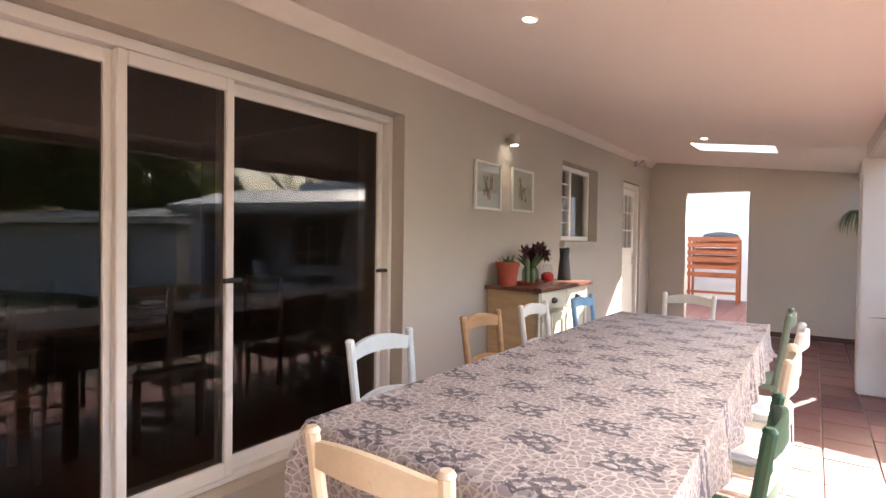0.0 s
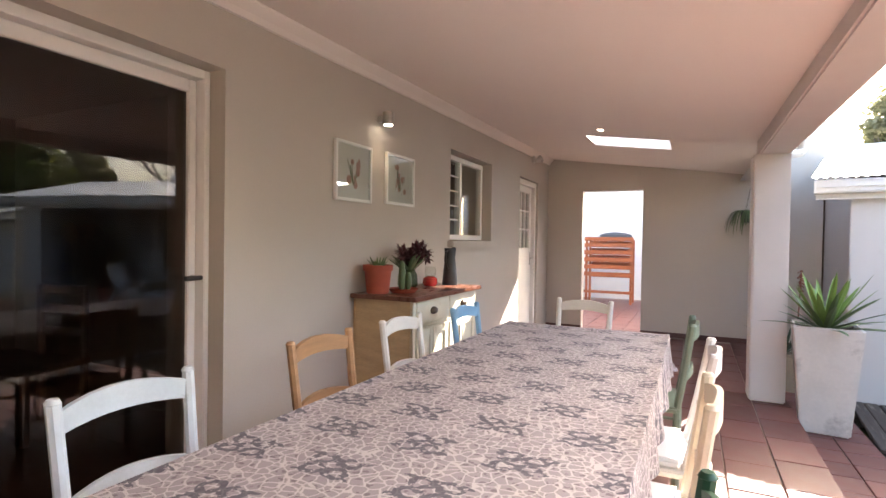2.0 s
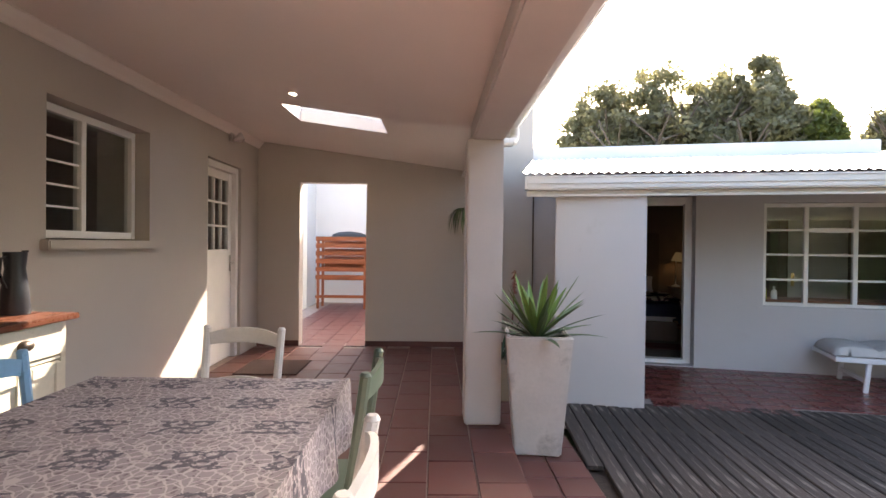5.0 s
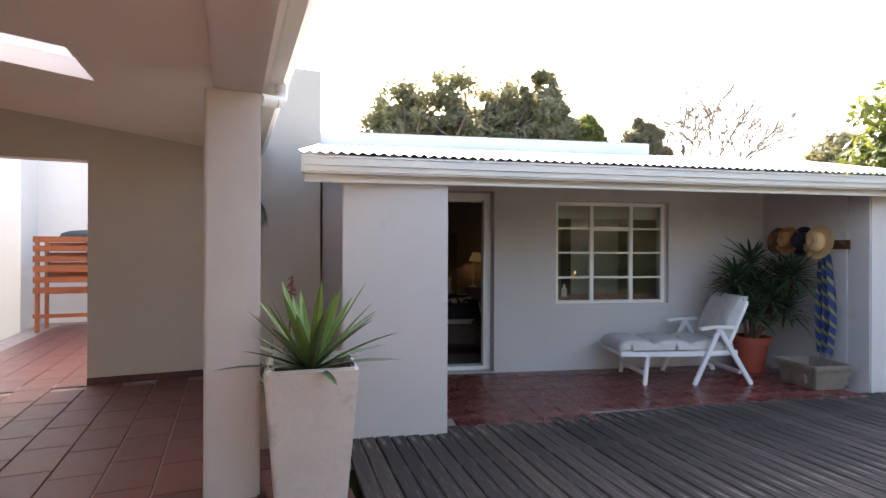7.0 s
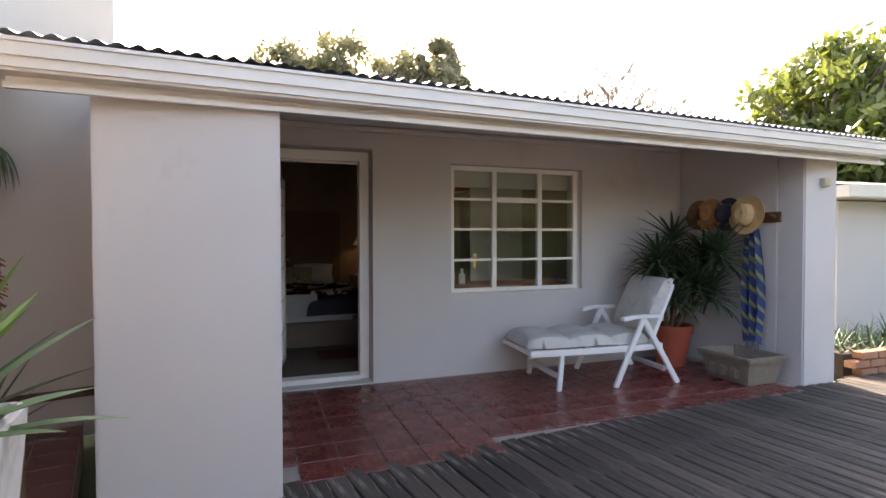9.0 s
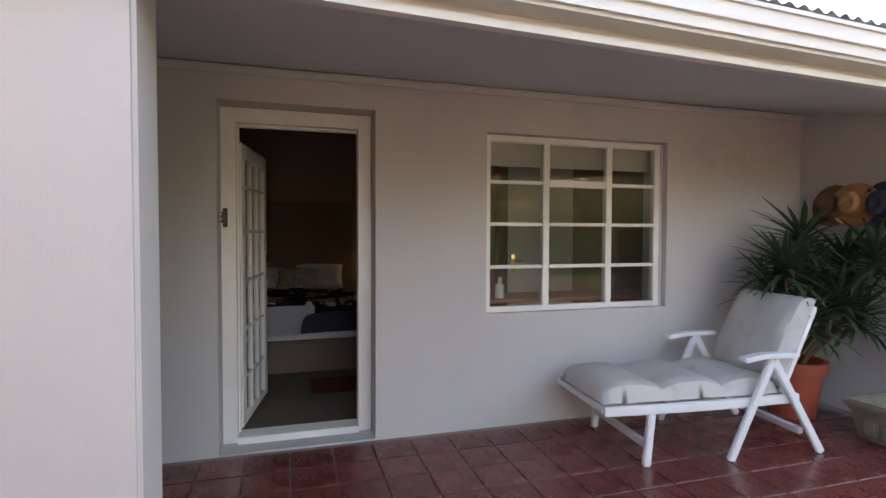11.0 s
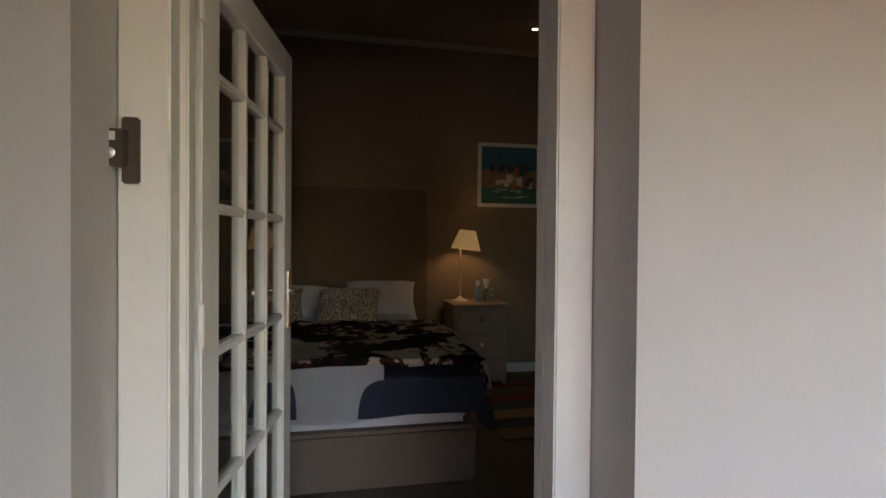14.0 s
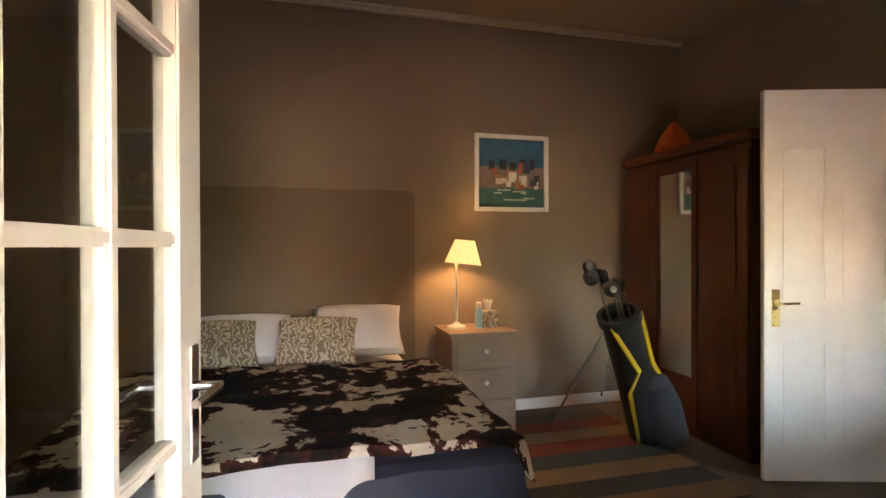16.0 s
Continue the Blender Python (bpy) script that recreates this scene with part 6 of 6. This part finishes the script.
solid("door_mat", rm, mat("dark_red_mat", (0.11, 0.022, 0.015), 0.95, vary=0.15, grain=150), COTTAGE, "dark red mat on the carpet", "mat", "", bevel=0.003)
for u, v in ((1.9, 5.0),):
    downlight(COTTAGE @ pose(u, v, 2.378 + (v - 2.2) * 0.1688 - 0.003, 9.6, 0, 0) @ Matrix.Scale(0.55, 4), "lit recessed downlight in the bedroom ceiling", "bedroom downlights", 0.06, (1.0, 0.8, 0.55))

# ---- outdoors ----
def tree(name, x, y, h, crown_r, crown_h, leaf, label, seed, n=26000, leafsize=0.085, bare=False, lift=0.0):
    t = thing(name, pose(x, y, -0.42), label, "tree")
    r = random.Random(seed)
    bm = bmesh.new()
    tips = []

    def limb(a, way, length, rad, depth):
        b = a + way * length
        bm_rod(bm, a, b, rad, rad * 0.65, 6)
        tips.append(b)
        if depth:
            for _ in range(4 if depth > 1 else (6 if bare else 3)):
                w = (way + Vector((r.gauss(0, 0.6), r.gauss(0, 0.6), r.gauss(0.1, 0.28)))).normalized()
                limb(b - way * length * r.uniform(0, 0.3), w, length * r.uniform(0.6, 0.85), rad * 0.6, depth - 1)

    limb(Vector((0, 0, 0)), Vector((r.uniform(-0.1, 0.1), 0, 1)).normalized(), h * 0.36, h * (0.012 if bare else 0.022), 5 if bare else 3)
    part("trunk", bm, mat("grey_bark", (0.14, 0.11, 0.09) if not bare else (0.13, 0.105, 0.095), 0.95, vary=0.25), t)
    if bare:
        return t
    # many small twigs of leaves gathered in uneven clumps
    g = np.random.default_rng(seed)
    nc = 170
    ang, rr = g.uniform(0, 6.283, nc), crown_r * np.sqrt(g.random(nc))
    lobes = 1 + 0.22 * np.sin(2 * ang + seed) + 0.14 * np.sin(5 * ang + 2 * seed)
    top = 1 - (rr / crown_r) ** 2.2 * 0.7
    cz = h - crown_h + crown_h * (top * g.uniform(0.25, 1.0, nc) - 0.08 * g.random(nc))
    centre = np.stack([rr * lobes * np.cos(ang), rr * lobes * np.sin(ang), cz], 1)
    size = crown_r * g.uniform(0.10, 0.30, nc)
    pick = g.integers(0, nc, n)
    d = g.normal(size=(n, 3)) * (1, 1, 0.7)
    d /= np.linalg.norm(d, axis=1)[:, None]
    q = centre[pick] + d * (size[pick] * np.cbrt(g.random(n)) * 1.15)[:, None]
    s1 = g.normal(size=(n, 3))
    s1 /= np.linalg.norm(s1, axis=1)[:, None]
    s2 = np.cross(s1, d)
    s2 /= np.linalg.norm(s2, axis=1)[:, None] + 1e-6
    ls = (leafsize * g.uniform(0.5, 1.3, n))[:, None]
    verts = np.stack([q - s1 * ls, q + s2 * ls * 0.42, q + s1 * ls, q - s2 * ls * 0.42], 1).reshape(-1, 3).tolist()
    faces = np.arange(4 * n).reshape(-1, 4).tolist()
    me = bpy.data.meshes.new("crown")
    me.from_pydata(verts, [], faces)
    me.materials.append(leaf)
    o = new("crown", me)
    o.parent = t
    return t


def foliage_mat(name, rgb, through_rgb):
    m = leaf_mat(name, rgb, 0.45)
    n, l = m.node_tree.nodes, m.node_tree.links
    tl_, mix_ = n.new("ShaderNodeBsdfTranslucent"), n.new("ShaderNodeMixShader")
    tl_.inputs[0].default_value, mix_.inputs[0].default_value = (*through_rgb, 1), 0.4
    l.new(n["Principled BSDF"].outputs[0], mix_.inputs[1]), l.new(tl_.outputs[0], mix_.inputs[2])
    l.new(mix_.outputs[0], n["Material Output"].inputs["Surface"])
    return m


LEAF_A = foliage_mat("olive_foliage", (0.16, 0.155, 0.09), (0.27, 0.25, 0.12))
LEAF_B = foliage_mat("yellow_green_foliage", (0.11, 0.135, 0.03), (0.19, 0.22, 0.04))
eye8 = Vector((1.88, 4.12, 0))


def far(px_dir, dist):
    d = Vector((math.sin(radians(px_dir)), math.cos(radians(px_dir)), 0))
    return eye8 + d * dist


for nm, ang, dist, h, cr, ch, lf, lb, sd in (
        ("leafy_tree", 13.5, 14.5, 6.75, 1.35, 3.0, LEAF_A, "rounded olive green tree behind the cottage", 11), ("leafy_tree", 19.5, 15, 7.3, 1.7, 3.8, LEAF_A, "big olive green tree behind the cottage", 22), ("leafy_tree", 25.5, 15, 7.0, 1.4, 3.6, LEAF_A, "olive green tree behind the cottage", 24),
        ("leafy_tree", 30.0, 14.5, 7.05, 1.0, 2.7, LEAF_A, "tall airy tree behind the cottage", 12), ("leafy_tree", 34.5, 15, 5.9, 0.8, 2.0, LEAF_B, "small yellow green tree behind the cottage", 25),
        ("leafy_tree", 66, 17, 7.0, 2.4, 5.4, LEAF_B, "yellow green tree beyond the cottage", 13), ("leafy_tree", 40.5, 20, 6.7, 0.8, 2.0, LEAF_A, "dark distant tree behind the cottage", 14),
        ("leafy_tree", 73, 20, 7.6, 2.6, 5.0, LEAF_B, "broad yellow green tree beyond the outbuilding", 15), ("leafy_tree", 57.5, 24, 6.0, 1.4, 2.2, LEAF_A, "low distant tree beyond the cottage roof", 26),
        ("leafy_tree", -19, 22, 4.5, 3.0, 4.0, LEAF_A, "dense green tree beyond the back yard", 16),
        ("leafy_tree", -110, 18, 9, 5, 7, LEAF_A, "leafy olive green garden tree", 17), ("leafy_tree", 150, 16, 9, 5, 7.5, LEAF_A, "leafy olive green garden tree", 18), ("leafy_tree", 115, 20, 9, 5.5, 7, LEAF_A, "leafy olive green garden tree", 19)):
    q = far(ang, dist)
    tree(nm, q.x, q.y, h, cr, ch, lf, lb, sd, leafsize=0.085 if dist < 16 and h < 8 else 0.14, n=40000 if lf is LEAF_B else 26000)
q = far(46.2, 19)
tree("bare_tree", q.x, q.y, 7.7, 3, 4, LEAF_A, "leafless tree with fine pale branches", 21, bare=True)

# clipped hedge at the garden's edge, mirrored in the cottage window
g = np.random.default_rng(41)
nh = 26000
q = g.random((nh, 3)) * (15.0, 1.0, 2.7)
side = g.integers(0, 3, nh)
q[side == 0, 1], q[side == 1, 2] = 1.0, 2.7
q += g.normal(size=(nh, 3)) * 0.07
s1 = g.normal(size=(nh, 3))
s1 /= np.linalg.norm(s1, axis=1)[:, None]
s2 = np.cross(s1, g.normal(size=(nh, 3)))
s2 /= np.linalg.norm(s2, axis=1)[:, None]
me = bpy.data.meshes.new("hedge")
me.from_pydata(np.stack([q - s1 * 0.09, q + s2 * 0.045, q + s1 * 0.09, q - s2 * 0.045], 1).reshape(-1, 3).tolist(), [], np.arange(4 * nh).reshape(-1, 4).tolist())
me.materials.append(GREEN_D)
hedge = new("hedge", me)
hedge.matrix_world = pose(3.2, -7.6, -0.42)
tagged(hedge, "dense dark green clipped garden hedge", "hedge", "", "stuff")

# outbuilding beyond the deck
OB = COTTAGE @ pose(6.6, 1.6, 0, 0, 0, -2)
ob_ = thing("outbuilding", OB, "white outbuilding with a metal roof and glazed door", "building", kind="structure")
bm = bmesh.new()
bm_box(bm, 0, 1.4, 0, 3, -0.4, 1.62)
bm_box(bm, 2.15, 8, 0, 3, -0.4, 1.62)
bm_box(bm, 1.4, 2.15, 0, 3, 1.40, 1.62)
bm_box(bm, 1.4, 2.15, 0.2, 3, -0.4, 1.40)
part("wall", bm, STUCCO_C, ob_)
bm = bmesh.new()
bm_box(bm, -0.3, 8.2, -0.35, 3.2, 1.64, 1.78)
part("fascia", bm, TRIM, ob_, bevel=0.01)
bm = bmesh.new()
v4 = [bm.verts.new(c) for c in ((-0.35, -0.4, 1.80), (8.3, -0.4, 1.80), (8.3, 3.3, 2.3), (-0.35, 3.3, 2.3))]
bm.faces.new(v4)
bmesh.ops.solidify(bm, geom=bm.faces[:], thickness=0.02)
part("roof", bm, SHEET, ob_)
# opaque near-black sheet stands in for the panes and the unlit room behind
dor = box_part("door", (1.43, 2.12, 0.08, 0.12, LOW, 1.38), mat("dark_sheet_for_unlit_room", (0.03, 0.03, 0.03), 0.2), ob_)
for d in ((1.402, 1.49, -0.02, 0.08, LOW, 1.398), (2.06, 2.148, -0.02, 0.08, LOW, 1.398), (1.49, 2.06, -0.02, 0.08, 1.30, 1.398), (1.49, 2.06, 0.03, 0.08, LOW, LOW + 0.12)):
    box_part("door_frame", d, WHITE, dor)
for k in range(1, 3):
    box_part("glazing_bar", (1.49 + 0.19 * k - 0.012, 1.49 + 0.19 * k + 0.012, 0.05, 0.078, LOW + 0.12, 1.30), WHITE, dor, bevel=0)
for k in range(1, 6):
    box_part("glazing_bar", (1.49, 2.06, 0.05, 0.076, LOW + 0.12 + 0.222 * k - 0.012, LOW + 0.12 + 0.222 * k + 0.012), WHITE, dor, bevel=0)
BRICK = mat("orange_brick", (0.40, 0.20, 0.12), 0.85, vary=0.2, scale=8, island=0.15)
bp = thing("brick_planter", COTTAGE @ pose(5.25, 0.55, LOW - 0.1), "low brick planter with shrubs beside the deck", "planter")
shared = bmesh.new()
bm_box(shared, 0, 0.22, 0, 0.105, 0, 0.07)
bme = mesh_of("brick", shared, BRICK, 0.006)
for r_ in range(4):
    for k in range(7):
        o = new("brick", bme)
        o.parent, o.location = bp, (k * 0.23 + (0.115 if r_ % 2 else 0), 0, r_ * 0.08)
bm = bmesh.new()
bm_box(bm, 0, 1.6, 0.11, 0.7, 0, 0.28)
part("soil", bm, SOIL, bp)
bm = bmesh.new()
for k in range(260):
    x, y = rng.uniform(0, 1.5), rng.uniform(0.1, 0.6)
    leaf_blade(bm, (x, y, 0.28), (rng.gauss(0, 0.6), rng.gauss(0, 0.6), 1), rng.uniform(0.1, 0.34), 0.014, 0.8, 4)
part("shrub", bm, GREEN_M, bp)

# ---- floor pieces ----
def piece_mesh(name, w, d, h, material):
    bm = bmesh.new()
    c = 0.004
    lo = [bm.verts.new((x, y, 0)) for x, y in ((0, 0), (w, 0), (w, d), (0, d))]
    mi = [bm.verts.new((x, y, h - c)) for x, y in ((0, 0), (w, 0), (w, d), (0, d))]
    hi = [bm.verts.new((x, y, h)) for x, y in ((c, c), (w - c, c), (w - c, d - c), (c, d - c))]
    for a, b in ((lo, mi), (mi, hi)):
        for k in range(4):
            bm.faces.new((a[k], a[(k + 1) % 4], b[(k + 1) % 4], b[k]))
    bm.faces.new(hi)
    return mesh_of(name, bm, material)


rp_ = random.Random(30)


def lay(parent, name, me, x0, x1, y0, y1, w, d, z, shift=0.0, skip=None):
    n = 0
    cx = 0
    x = x0
    while x + w <= x1 + 0.01:
        y = y0 + (shift * (cx % 2))
        while y + d <= y1 + 0.01:
            if not (skip and skip(x, y)):
                o = new(name, me)
                o.parent = parent
                o.location = (x, y, z + rp_.uniform(-0.001, 0.001))
                n += 1
            y += d + 0.008
        x += w + 0.008
        cx += 1
    return n


TW, TD = 0.276, 0.42
vt = piece_mesh("tile", TW, TD, 0.014, TILE)
lay(floor_v, "tile", vt, -0.002, 2.84, -3.5, 5.2, TW, TD, -0.013, 0.14)
bm = bmesh.new()
x = -0.002
while x + TW <= 2.84:
    for y0, y1 in ((-9.0, -3.55), (5.2, 10.2)):
        y = y0
        while y + TD <= y1 + 0.02:
            bm_box(bm, x, x + TW, y, y + TD, -0.013, 0.0005)
            y += TD + 0.008
    x += TW + 0.008
o = new("far_tiles", mesh_of("far_tiles", bm, TILE))
o.parent = floor_v
tagged(o, kind="stuff")
lt = piece_mesh("tile", 0.242, 0.242, 0.014, TILE)
lay(floor_low, "tile", lt, 2.834, 3.34, -1.0, 5.1, 0.242, 0.242, LOW - 0.013)
pt = piece_mesh("tile", 0.24, 0.24, 0.014, TILE_OLD)
lay(floor_c, "tile", pt, -0.64, 4.46, 0.12, 1.93, 0.24, 0.24, LOW - 0.013, skip=lambda x, y: (x < 0.0 and y < 0.22) or (y < eave_at(x, 0.20) - 0.1))

# deck
deck = thing("deck", pose(0, 0, 0), "weathered grey timber deck between the houses", "deck", kind="structure")
DK = HOUSE @ pose(3.345, 3.4, LOW, 0, 0, -4.5) @ pose(0, -3.4, 0)
back = HOUSE.inverted() @ DK
deck.matrix_world = DK
BW = 0.108
inv = COTTAGE.inverted() @ DK
for k in range(-11, 62):
    x = k * (BW + 0.007)
    # boards end along the pier and the porch's tile edge
    end = -9.0
    y = 5.0
    while y > -9:
        c = inv @ Vector((x + BW / 2, y, 0))
        limit = -0.005 if c.x < 0.02 else (eave_at(c.x, 0.24) if c.x < 4.45 else 0.49 if c.x < 4.95 else 0.54)
        if c.y < limit:
            end = y
            break
        y -= 0.02
    start = -9.0
    while start < end and (back @ Vector((x, start, 0))).x < 3.345:
        start += 0.02
    cut = rp_.uniform(-3.5, 1.5)
    for a, b in ((start, cut), (cut + 0.006, end)):
        a = max(a, start)
        if b - a < 0.05:
            continue
        bm = bmesh.new()
        c = 0.006
        pts = [(0, -0.03), (BW, -0.03), (BW, -c), (BW - c, 0), (c, 0), (0, -c)]
        r0 = [bm.verts.new((px, a, pz)) for px, pz in pts]
        r1 = [bm.verts.new((px, b, pz)) for px, pz in pts]
        for j in range(6):
            bm.faces.new((r0[j], r0[(j + 1) % 6], r1[(j + 1) % 6], r1[j]))
        bm.faces.new(r0[::-1]), bm.faces.new(r1)
        o = new("board", mesh_of("board", bm, DECKWOOD))
        o.parent = deck
        o.location = (x, 0, rp_.uniform(-0.004, 0.002))
bm = bmesh.new()
bm_box(bm, 0, 8.0, -9, 2.4, -0.2, -0.05)
part("bearers", bm, SOIL, deck)
